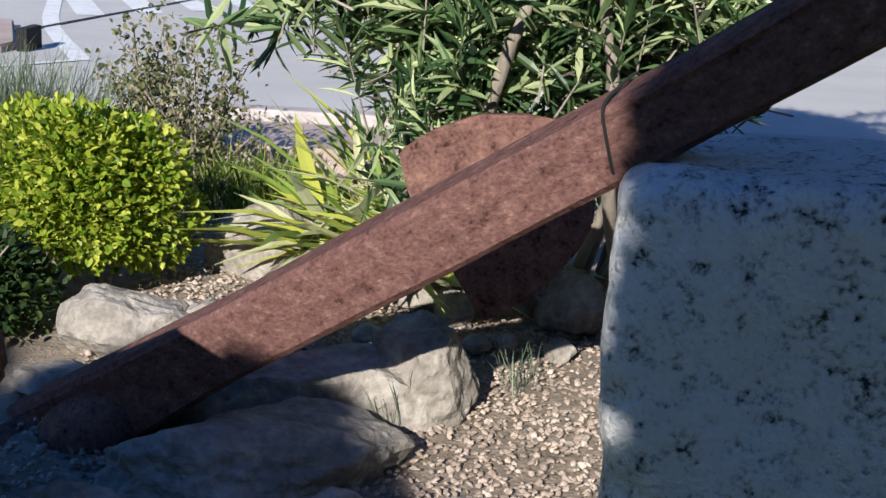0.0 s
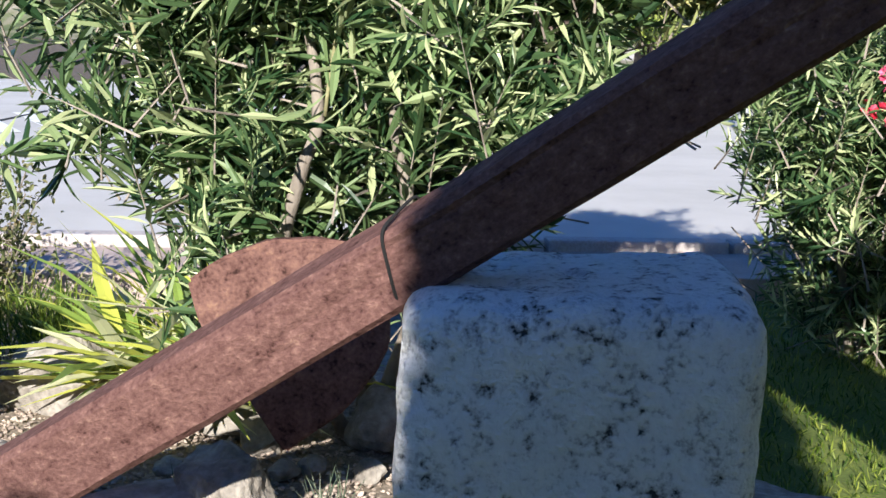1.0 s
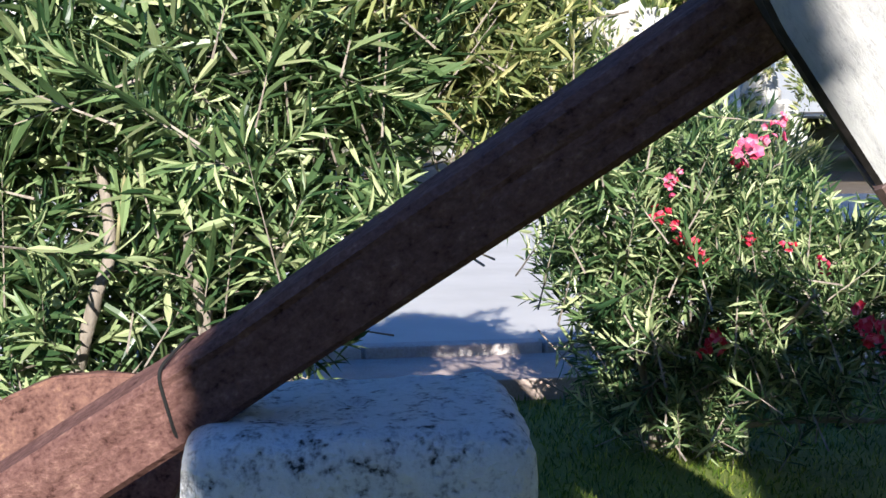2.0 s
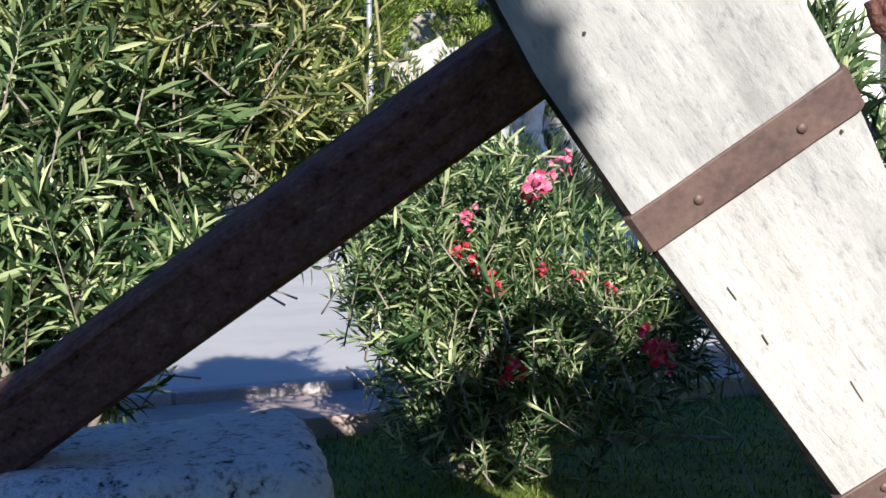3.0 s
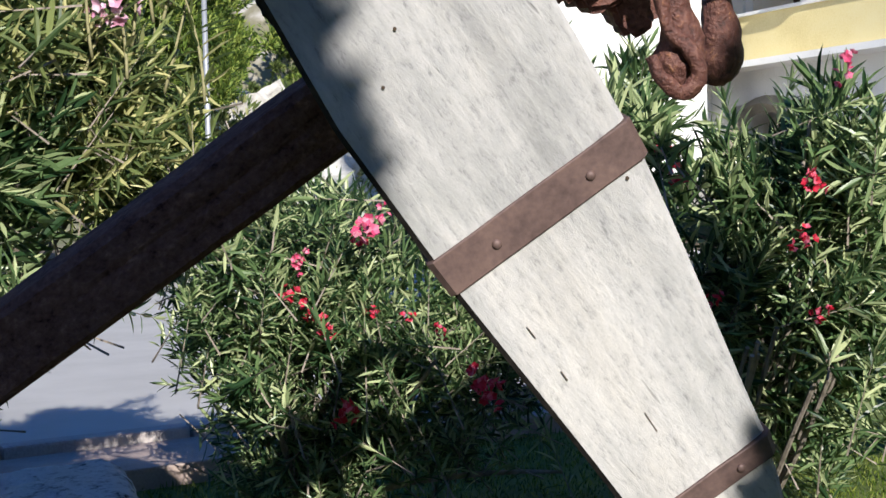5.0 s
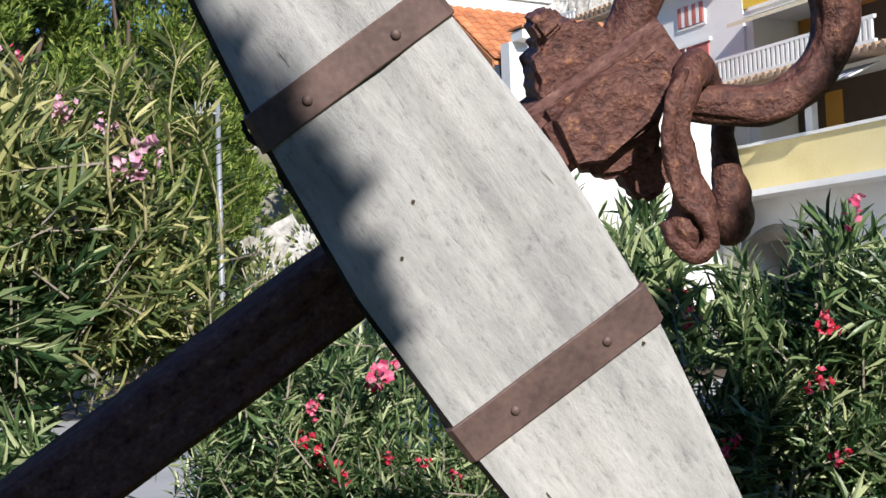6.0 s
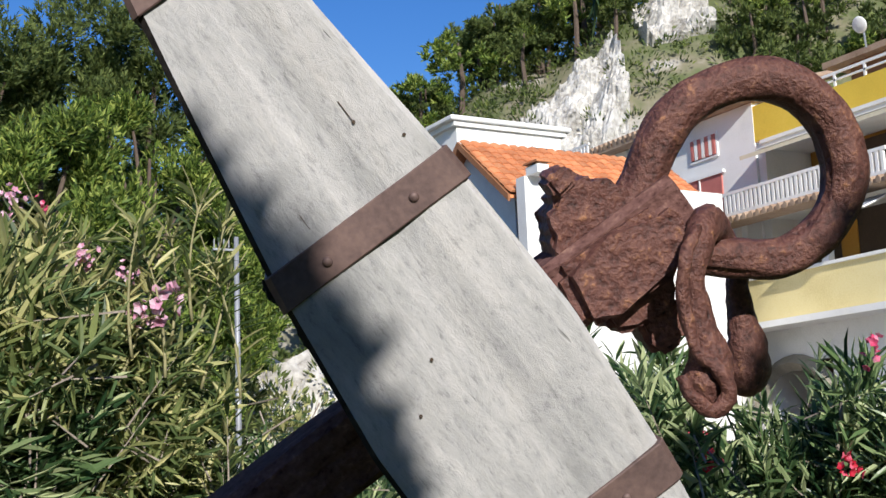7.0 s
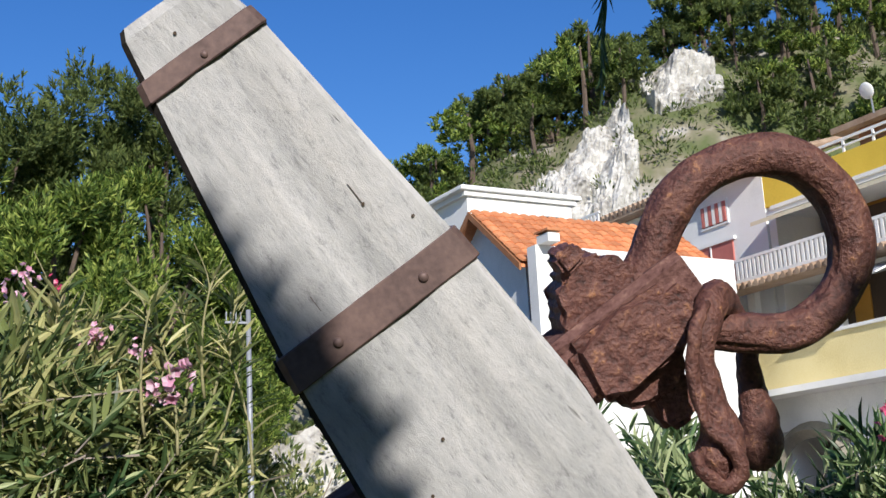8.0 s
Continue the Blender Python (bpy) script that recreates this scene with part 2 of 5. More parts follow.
RUBBER = material("black_rubber", [(0.006, 0.006, 0.006), (0.014, 0.014, 0.014)], 5, 0.95, 0.1, 0, 60)
BLUEPLASTIC = material("blue_paint", [(0.02, 0.06, 0.3), (0.03, 0.1, 0.4)], 3, 0.4, 0, 0, 30)


# ---- mesh helpers ----
def mesh_of(name, verts, faces, mat, smooth=False):
    me = bpy.data.meshes.new(name)
    me.from_pydata([tuple(v) for v in verts], [], faces)
    me.materials.append(mat)
    if smooth:
        me.polygons.foreach_set("use_smooth", [True] * len(me.polygons))
    me.update()
    return me


def part(name, bm, mat, parent=None, label="", smooth=False):
    """Links a bmesh (or a mesh) as one mesh object under a thing or a part."""
    if isinstance(bm, bmesh.types.BMesh):
        me = bpy.data.meshes.new(name)
        bmesh.ops.recalc_face_normals(bm, faces=bm.faces)
        bm.to_mesh(me)
        bm.free()
        me.materials.append(mat)
        if smooth:
            me.polygons.foreach_set("use_smooth", [True] * len(me.polygons))
    else:
        me = bm
    ob = new(name, me)
    if parent:
        ob.parent = parent
    if label:
        tagged(ob, label)
    return ob


def thing(name, label, category, at=(0, 0, 0), group="", kind=""):
    ob = new(name)
    ob.empty_display_size = 0.1
    ob.location = at
    return tagged(ob, label, category, group, kind)


def box_bm(x0, x1, y0, y1, z0, z1, bevel=0.0, seg=2):
    bm = bmesh.new()
    bmesh.ops.create_cube(bm, size=1, matrix=Matrix.Translation(((x0 + x1) / 2, (y0 + y1) / 2, (z0 + z1) / 2)) @ Matrix.Diagonal((x1 - x0, y1 - y0, z1 - z0, 1)))
    if bevel:
        bmesh.ops.bevel(bm, geom=bm.edges[:], offset=bevel, segments=seg, affect="EDGES", profile=0.6)
    return bm


def tube_bm(points, radii, sides=8, squash=1.0, flatdir=None):
    """A tube of varying radius along points."""
    bm = bmesh.new()
    pts = [Vector(p) for p in points]
    rings, side = [], None
    for i, p in enumerate(pts):
        d = (pts[min(i + 1, len(pts) - 1)] - pts[max(i - 1, 0)]).normalized()
        if side is None:
            ref = Vector(flatdir) if flatdir else (Vector((0, 0, 1)) if abs(d.z) < 0.9 else Vector((1, 0, 0)))
            side = (ref - d * ref.dot(d)).normalized()
        else:
            side = (side - d * side.dot(d)).normalized()
        other = d.cross(side)
        r = radii[i]
        rings.append([bm.verts.new(p + side * math.cos(a) * r + other * math.sin(a) * r * squash) for a in (math.tau * k / sides for k in range(sides))])
    for a, b in zip(rings, rings[1:]):
        for k in range(sides):
            bm.faces.new((a[k], a[(k + 1) % sides], b[(k + 1) % sides], b[k]))
    bm.faces.new(rings[0][::-1])
    bm.faces.new(rings[-1])
    return bm


def roughen(bm, amount, scale, seed=0, second=0.35):
    """Pushes the vertices about by two scales of noise."""
    off = Vector((seed * 7.3, seed * 3.1, seed * 1.7))
    for v in bm.verts:
        q = v.co * scale + off
        v.co += noise.noise_vector(q) * amount + noise.noise_vector(q * 3.7) * amount * second


def bezier(a, b, c, n):
    a, b, c = Vector(a), Vector(b), Vector(c)
    return [a * (1 - t) ** 2 + b * 2 * t * (1 - t) + c * t * t for t in (i / (n - 1) for i in range(n))]


def blades(name, pos, way, up, length, width, mat, bend=0.15, fold=0.25):
    """Many leaf blades in one mesh: each tapers at both ends, folds along its rib and bends."""
    pos, way, up = (np.asarray(a, float) for a in (pos, way, up))
    way /= np.linalg.norm(way, axis=1)[:, None] + 1e-9
    side = np.cross(way, up)
    side /= np.linalg.norm(side, axis=1)[:, None] + 1e-9
    up = np.cross(side, way)
    L, W = np.asarray(length, float)[:, None], np.asarray(width, float)[:, None]
    tmpl = [(0, 0, 0), (0.3, -0.5, 1), (0.3, 0, 0), (0.3, 0.5, 1), (0.7, -0.42, 1), (0.7, 0, 0), (0.7, 0.42, 1), (1, 0, 0)]
    v = np.stack([pos + way * L * l + side * W * s + up * (W * fold * f - L * bend * l * l) for l, s, f in tmpl], 1).reshape(-1, 3)
    faces = []
    tri = [(0, 2, 1), (0, 3, 2), (1, 2, 5, 4), (2, 3, 6, 5), (4, 5, 7), (5, 6, 7)]
    for i in range(len(pos)):
        o = 8 * i
        faces += [tuple(o + k for k in f) for f in tri]
    me = bpy.data.meshes.new(name)
    me.from_pydata(v.tolist(), [], faces)
    me.materials.append(mat)
    return me


# ---- anchor: its own axes (u along the stock, s along the shank, n away from the viewer) ----
B2 = Vector((1.345, 1.385, 1.405))
AU = Vector((-0.62, 0.04, 0.79)).normalized()
AS = Vector((0.70, -0.43, 0.57))
AS = (AS - AU * AS.dot(AU)).normalized()
AN = AU.cross(AS)


def anc(u, s, n):
    return B2 + AU * u + AS * s + AN * n


def loft(sections, closed=True):
    """Skin through rings of the same count."""
    bm = bmesh.new()
    rings = [[bm.verts.new(p) for p in ring] for ring in sections]
    k = len(rings[0])
    for a, b in zip(rings, rings[1:]):
        for i in range(k):
            bm.faces.new((a[i], a[(i + 1) % k], b[(i + 1) % k], b[i]))
    bm.faces.new(rings[0][::-1])
    bm.faces.new(rings[-1])
    return bm


def chamfered(hu, hn, c):
    """Outline of a bar with chamfered corners."""
    return [(hu, -hn + c), (hu, hn - c), (hu - c, hn), (-hu + c, hn), (-hu, hn - c), (-hu, -hn + c), (-hu + c, -hn), (hu - c, -hn)]


# near fluke: the middle of its upper edge, the edge's run and the way up in the plate
NEAR_PALM = Vector((-0.740, 1.669, 0.777))
NP_D = Vector((0.878, -0.242, -0.413)).normalized()
NP_V = Vector((0.0, 0.24, 1.0))
NP_V = (NP_V - NP_D * NP_V.dot(NP_D)).normalized()


def slab(outline, n0, n1, seed, bevel=0.012, amount=0.006):
    """Thick forged piece: an outline along and across the shank, from depth n0 to n1, with worn edges and pitting."""
    bm = bmesh.new()
    k = len(outline)
    a, b = [bm.verts.new((q, n0, u)) for q, u in outline], [bm.verts.new((q, n1, u)) for q, u in outline]
    bm.faces.new(a)
    bm.faces.new(b[::-1])
    for i in range(k):
        bm.faces.new((a[i], b[i], b[(i + 1) % k], a[(i + 1) % k]))
    bmesh.ops.bevel(bm, geom=bm.edges[:], offset=bevel, segments=2, affect="EDGES")
    bmesh.ops.triangulate(bm, faces=bm.faces)
    for _ in range(2):
        bmesh.ops.subdivide_edges(bm, edges=[e for e in bm.edges if e.calc_length() > 0.022], cuts=1)
        bmesh.ops.triangulate(bm, faces=bm.faces)
    roughen(bm, amount, 16, seed, 0.6)
    return bm


def build_anchor():
    a = thing("anchor", "old rusted iron anchor with grey wooden stock on a stone block", "anchor", (0, 0, 0))
    # shank
    rings = []
    for i in range(96):
        s = -3.34 + i / 95 * 3.84
        uc = float(np.interp(s, [-3.3, -2.95, -2.4, -1.78, -1.2, -0.25, 0.5], [0.33, 0.322, 0.313, 0.293, 0.279, 0.274, 0.262]))
        w = float(np.interp(s, [-3.3, -2.95, -2.4, -1.78, -1.2, -0.25, 0.5], [0.125, 0.104, 0.08, 0.075, 0.0665, 0.068, 0.06]))
        ring, bar = [], chamfered(w, 0.066, 0.014)
        for (u0, n0), (u1, n1) in zip(bar, bar[1:] + bar[:1]):
            for f in [k / 9 for k in range(9)] if abs(u1 - u0) + abs(n1 - n0) > 0.035 else (0.0,):
                du, dn = u0 + (u1 - u0) * f, n0 + (n1 - n0) * f
                q = Vector((du * 22, dn * 22, s * 3.2))
                flake = max(0.0, noise.noise(Vector((du * 60, dn * 60 + 5, s * 1.7))) - 0.22) * 0.01
                ring.append(anc(uc + du + noise.noise(q) * 0.0035, s, 0.27 + dn + noise.noise(q + Vector((4, 8, 2))) * 0.003 + (flake if dn < -0.05 else 0.0)))
        rings.append(ring)
    fs = Matrix((AN, AU, AS)).transposed().to_4x4()
    fs.translation = B2
    bm = loft(rings)
    bm.transform(fs.inverted())
    part("shank", bm, SHANKRUST, a, "rusted iron shank with lengthwise cracks").matrix_local = fs
    # wire tie round the shank
    ring = [anc(0.294 + 0.0655 * x, -1.34 + 0.03 * x + 0.02 * y, 0.27 + 0.0695 * y) for x, y in ((math.copysign(abs(math.cos(k * math.pi / 14)) ** 0.35, math.cos(k * math.pi / 14)), math.copysign(abs(math.sin(k * math.pi / 14)) ** 0.35, math.sin(k * math.pi / 14))) for k in range(29))]
    part("wire_tie", tube_bm(ring, [0.0032] * 29, 6), RUBBER, a, "thin dark wire tied round the shank")
    # arms and palms
    for sgn, name in ((1, "far"), (-1, "near")):
        ctl = [anc(0.30, -3.0, 0.27), anc(0.28, -2.85, 0.85), anc(0.15, -1.95, 0.76)]
        if sgn < 0:
            ctl = [anc(0.31, -3.1, 0.27), anc(0.36, -3.35, -0.05), NEAR_PALM - NP_V * 0.22]
        pts = bezier(*ctl, 14)
        bm = tube_bm(pts, [0.115 - 0.005 * i for i in range(14)], 8, 0.75)
        roughen(bm, 0.008, 9, 1)
        part("arm", bm, RUST, a)
    # far palm: a thick shield plate in the plane of u and the arm's rise
    al = radians(20)
    pt = AS * math.cos(al) + AN * math.sin(al)
    pn = AU.cross(pt)
    bm = bmesh.new()
    front = [bm.verts.new(PALM_CENTRE + AU * x + pt * y + pn * 0.0) for x, y in PALM_OUTLINE]
    back = [bm.verts.new(PALM_CENTRE + AU * x * 0.96 + pt * y * 0.96 + pn * 0.05) for x, y in PALM_OUTLINE]
    k = len(front)
    bm.faces.new(front)
    bm.faces.new(back[::-1])
    for i in range(k):
        bm.faces.new((front[i], back[i], back[(i + 1) % k], front[(i + 1) % k]))
    bmesh.ops.bevel(bm, geom=bm.edges[:], offset=0.008, segments=2, affect="EDGES")
    bmesh.ops.triangulate(bm, faces=bm.faces)
    bmesh.ops.subdivide_edges(bm, edges=bm.edges[:], cuts=3, use_grid_fill=True)
    roughen(bm, 0.006, 8, 3)
    part("palm", bm, RUST, a, "broad rusted iron fluke plate", smooth=False)
    bm = bmesh.new()
    outline = [(-0.34, -0.2), (-0.13, 0.0), (0.17, 0.0), (0.21, -0.05), (0.19, -0.3), (0.0, -0.46), (-0.3, -0.46), (-0.42, -0.36)]
    nf = NP_D.cross(NP_V)
    rim = [[bm.verts.new(NEAR_PALM + NP_D * x + NP_V * y + nf * h) for x, y in outline] for h in (-0.025, 0.025)]
    bm.faces.new(rim[0][::-1])
    bm.faces.new(rim[1])
    for i in range(8):
        bm.faces.new((rim[0][i], rim[0][(i + 1) % 8], rim[1][(i + 1) % 8], rim[1][i]))
    bmesh.ops.bevel(bm, geom=bm.edges[:], offset=0.01, segments=2, affect="EDGES")
    part("palm", bm, RUST, a, "broad rusted iron fluke plate")
    # crown
    bm = bmesh.new()
    bmesh.ops.create_icosphere(bm, subdivisions=3, radius=0.16, matrix=Matrix.Translation(anc(0.29, -2.96, 0.27)) @ Matrix((AU, AS, AN)).transposed().to_4x4() @ Matrix.Diagonal((0.75, 1.2, 1.1, 1)))
    roughen(bm, 0.015, 7, 2)
    part("crown", bm, RUST, a)
    # stock: a long timber of lens-like outline, origin on its own axis so that the grain runs along it
    frame_m = Matrix((AS, AN, AU)).transposed().to_4x4()
    frame_m.translation = B2
    profile = STOCK_PROFILE

    def outline_at(u):
        for (u0, l0, r0), (u1, l1, r1) in zip(profile, profile[1:]):
            if u <= u1:
                f = (u - u0) / (u1 - u0)
                f = max(0.0, min(1.0, f))
                return l0 + (l1 - l0) * f, r0 + (r1 - r0) * f
        return profile[-1][1:]

    def stock_ring(u, grow=0.0, c=0.009):
        l, r = outline_at(u)
        dep = STOCK_DEPTH * (0.55 + 0.45 * min(1.0, (r - l) / 0.37))
        l, r, d0, d1 = l - grow, r + grow, -grow, dep + grow
        steps = []
        for (x0, y0), (x1, y1) in (((l + c, d0), (r - c, d0)), ((r, d0 + c), (r, d1 - c)), ((r - c, d1), (l + c, d1)), ((l, d1 - c), (l, d0 + c))):
            steps += [(x0 + (x1 - x0) * t, y0 + (y1 - y0) * t) for t in (0, 0.2, 0.4, 0.6, 0.8, 1.0)]
        return [Vector((x, y, u)) for x, y in steps]

    rings = []
    u0, u1 = profile[0][0], profile[-1][0]
    for i in range(110):
        u = u0 + (u1 - u0) * i / 109
        ring = stock_ring(u, -0.006 if i in (0, 109) else 0.0)
        out = []
        for p in ring:
            q = Vector((p.x * 14, p.y * 14, p.z * 2.2))
            crack = max(0.0, noise.noise(Vector((p.x * 30, p.y * 30 + 4, p.z * 1.6))) - 0.33) * 0.02
            out.append(p + Vector((noise.noise(q) * 0.003, noise.noise(q + Vector((9, 2, 1))) * 0.003 + crack * (1 if p.y < 0.05 else 0), 0)))
        rings.append(out)
    st = part("stock", loft(rings), GREYWOOD, a, "weathered grey oak stock bound with iron straps")
    st.matrix_local = frame_m
    # near-black wood on the left side and the end grain
    st.data.materials.append(DARKWOOD)
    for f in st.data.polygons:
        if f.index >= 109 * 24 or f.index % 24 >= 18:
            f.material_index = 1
    for uc, hw in STOCK_BANDS:
        bm = loft([stock_ring(uc + dz, g, 0.01) for dz, g in ((-hw, 0.0005), (-hw, 0.005), (-hw + 0.002, 0.0065), (hw - 0.002, 0.0065), (hw, 0.005), (hw, 0.0005))])
        roughen(bm, 0.0012, 12, 5)
        part("strap", bm, BAND, st, "brown iron strap with rivet heads")
        l, r = outline_at(uc)
        for f in ((0.27, 0.75) if uc < 1 else (0.52,)):
            bm = bmesh.new()
            bmesh.ops.create_uvsphere(bm, u_segments=10, v_segments=6, radius=0.0085 if uc < 1 else 0.006, matrix=Matrix.Translation((l + (r - l) * f, -0.0065, uc - 0.004)) @ Matrix.Diagonal((1, 0.6, 1, 1)))
            part("rivet", bm, BAND, st, smooth=True)
    # splits, knots and nail holes in the face
    q = random.Random(4)
    for k in range(5):
        u = q.uniform(-0.52, 1.0)
        if min(abs(u - b[0]) for b in STOCK_BANDS) < 0.05:
            continue
        l, r = outline_at(u)
        x = q.uniform(l + 0.03, r - 0.03)
        ln, wd = q.uniform(0.006, 0.022), q.uniform(0.0004, 0.0009)
        bm = box_bm(x - wd, x + wd, -0.0022, 0.004, u - ln, u + ln)
        roughen(bm, 0.0015, 60, k)
        part("split", bm, PINEBARK, st)
    for x, u in ((-0.02, 0.36), (-0.085, 0.3), (0.03, 1.09), (0.14, -0.045), (0.15, 0.66), (0.1, 0.72)):
        part("nail_hole", tube_bm([(x, -0.0035, u), (x, 0.004, u)], [0.0028, 0.0028], 8), INNER_SHADE, st)
    # strap ends twisted together on the edge of the stock
    for j in range(3):
        pts = [Vector((-0.158 - 0.008 * math.sin(i * 1.7 + j), STOCK_DEPTH * 0.6 + 0.012 * math.cos(i * 2.1 + j), 0.6 - i * 0.028 - j * 0.01)) for i in range(8)]
        part("wire_end", tube_bm(pts, [0.004] * 8, 5), RUBBER, st)
    # head of the shank
    fm = Matrix((AS, AN, AU)).transposed().to_4x4()
    fm.translation = B2
    for name, outline, n0, n1, bev, label in (
            ("neck", [(0.12, 0.2), (0.12, 0.322), (0.25, 0.317), (0.3, 0.312), (0.3, 0.19), (0.22, 0.195)], 0.215, 0.33, 0.012, ""),
            ("head", [(0.235, 0.314), (0.34, 0.309), (0.455, 0.3), (0.478, 0.24), (0.465, 0.21), (0.418, 0.176), (0.29, 0.189), (0.225, 0.196)], 0.17, 0.36, 0.02, "flaking orange-brown iron head of the shank"),
            ("upper_lug", [(0.253, 0.31), (0.262, 0.33), (0.272, 0.362), (0.3, 0.382), (0.304, 0.402), (0.33, 0.418), (0.36, 0.414), (0.402, 0.402), (0.404, 0.37), (0.44, 0.335), (0.45, 0.3), (0.34, 0.3)], 0.225, 0.335, 0.012, "stepped rusted iron lug"),
            ("bolt_head", [(0.318, 0.405), (0.318, 0.446), (0.345, 0.452), (0.37, 0.444), (0.374, 0.408)], 0.21, 0.285, 0.009, ""),
            ("lower_lug", [(0.262, 0.192), (0.262, 0.15), (0.3, 0.13), (0.372, 0.122), (0.412, 0.16), (0.425, 0.186)], 0.225, 0.34, 0.014, "stepped rusted iron lug"),
            ("pin_end", [(0.31, 0.135), (0.302, 0.085), (0.312, 0.058), (0.366, 0.052), (0.4, 0.1), (0.392, 0.14)], 0.255, 0.335, 0.012, "")):
        bm = slab(outline, n0, n1, len(outline) + len(name), bev)
        bm.transform(fm)
        part(name, bm, RUST_RED, a, label)
    # bow ring
    pts = spline([anc(u, q, 0.27) for k, (q, u) in enumerate(RING_LINE)], 9)
    rad = [0.036 + 0.005 * math.sin(math.pi * k / len(pts)) + 0.0015 * math.sin(k * 0.25) for k in range(len(pts))]
    bm = tube_bm(pts, rad, 26)
    for k, v in enumerate(bm.verts):
        c, f = pts[min(k // 26, len(pts) - 1)], k // 26
        v.co += (v.co - c).normalized() * (0.008 * noise.noise(Vector((k % 26 * 0.8, f * 0.035, 3))) - 0.008 * abs(noise.noise(Vector((k % 26 * 1.9, f * 0.05, 8)))))
    roughen(bm, 0.003, 9, 6, 0.5)
    part("bow_ring", bm, RUST_RED, a, "thick pitted rusted iron ring", smooth=True)
    # hanging link over the ring: two legs with bulbous eyes
    part("link_strap", LINK_BM(0), RUST_RED, a, "rusted iron shackle hanging from the ring", smooth=True)
    part("link_leg", LINK_BM(1), RUST_RED, a, "dark rusted iron shackle leg", smooth=True)
    part("link_ridge", LINK_BM(2), RUST_RED, a, "raised ridge of flaking rust", smooth=True)
    return a


def spline(pts, per):
    """Smooth curve through the points."""
    out = []
    q = [pts[0] * 2 - pts[1], *pts, pts[-1] * 2 - pts[-2]]
    for a, b, c, d in zip(q, q[1:], q[2:], q[3:]):
        for k in range(per):
            t = k / per
            out.append(0.5 * (2 * b + (c - a) * t + (2 * a - 5 * b + 4 * c - d) * t * t + (3 * b - a - 3 * c + d) * t ** 3))
    return out + [pts[-1]]


RING_LINE = [(0.38, 0.29), (0.418, 0.308), (0.47, 0.332), (0.525, 0.367), (0.592, 0.392), (0.676, 0.386), (0.755, 0.347), (0.802, 0.284), (0.814, 0.205), (0.79, 0.127), (0.738, 0.076), (0.666, 0.056), (0.595, 0.069), (0.535, 0.112), (0.48, 0.16)]


def LINK_BM(which):
    if which == 0:
        line = [(0.54, 0.14, 0.33, 0.03), (0.53, 0.19, 0.27, 0.034), (0.49, 0.215, 0.19, 0.033), (0.437, 0.195, 0.15, 0.028), (0.406, 0.149, 0.15, 0.024), (0.38, 0.085, 0.15, 0.028), (0.362, 0.04, 0.15, 0.04), (0.335, 0.01, 0.15, 0.05), (0.312, -0.012, 0.15, 0.038), (0.303, -0.023, 0.15, 0.012)]
    elif which == 1:
        line = [(0.54, 0.14, 0.33, 0.03), (0.548, 0.077, 0.37, 0.027), (0.521, 0.031, 0.37, 0.026), (0.495, -0.017, 0.37, 0.034), (0.476, -0.06, 0.37, 0.046), (0.454, -0.095, 0.37, 0.05), (0.43, -0.125, 0.37, 0.036), (0.422, -0.14, 0.37, 0.012)]
    else:
        line = [(0.472, 0.238, 0.14, 0.012), (0.417, 0.215, 0.11, 0.012), (0.37, 0.152, 0.115, 0.011), (0.345, 0.085, 0.11, 0.012), (0.352, 0.032, 0.098, 0.014), (0.346, -0.012, 0.1, 0.014), (0.308, -0.02, 0.1, 0.014), (0.288, 0.022, 0.1, 0.012), (0.296, 0.06, 0.11, 0.01)]
    pts = spline([anc(u, q, n) for q, u, n, r in line], 4)
    rs = [line[min(k // 4, len(line) - 1)][3] * (1 - (k % 4) / 4) + line[min(k // 4 + 1, len(line) - 1)][3] * (k % 4) / 4 for k in range(len(pts))]
    bm = tube_bm(pts, rs, 14, 0.85)
    roughen(bm, 0.005, 22, 8 + which, 0.8)
    return bm


STOCK_DEPTH = 0.235
STOCK_PROFILE = [(-0.73, -0.155, 0.045), (-0.58, -0.177, 0.092), (0.0, -0.188, 0.188), (0.29, -0.185, 0.205), (0.58, -0.148, 0.19), (1.04, -0.062, 0.145), (1.14, -0.042, 0.12)]
STOCK_BANDS = [(-0.585, 0.022), (0.0, 0.034), (0.58, 0.03), (1.043, 0.017)]
PALM_CENTRE = anc(0.28, -1.9, 0.7)
PALM_OUTLINE = [(0.15, -0.14), (0.145, -0.05), (0.115, 0.07), (0.06, 0.15), (-0.01, 0.22), (-0.18, 0.19), (-0.25, 0.14), (-0.28, 0.08), (-0.31, -0.04), (-0.31, -0.21), (-0.17, -0.2), (0.05, -0.18)]
anchor = build_anchor()


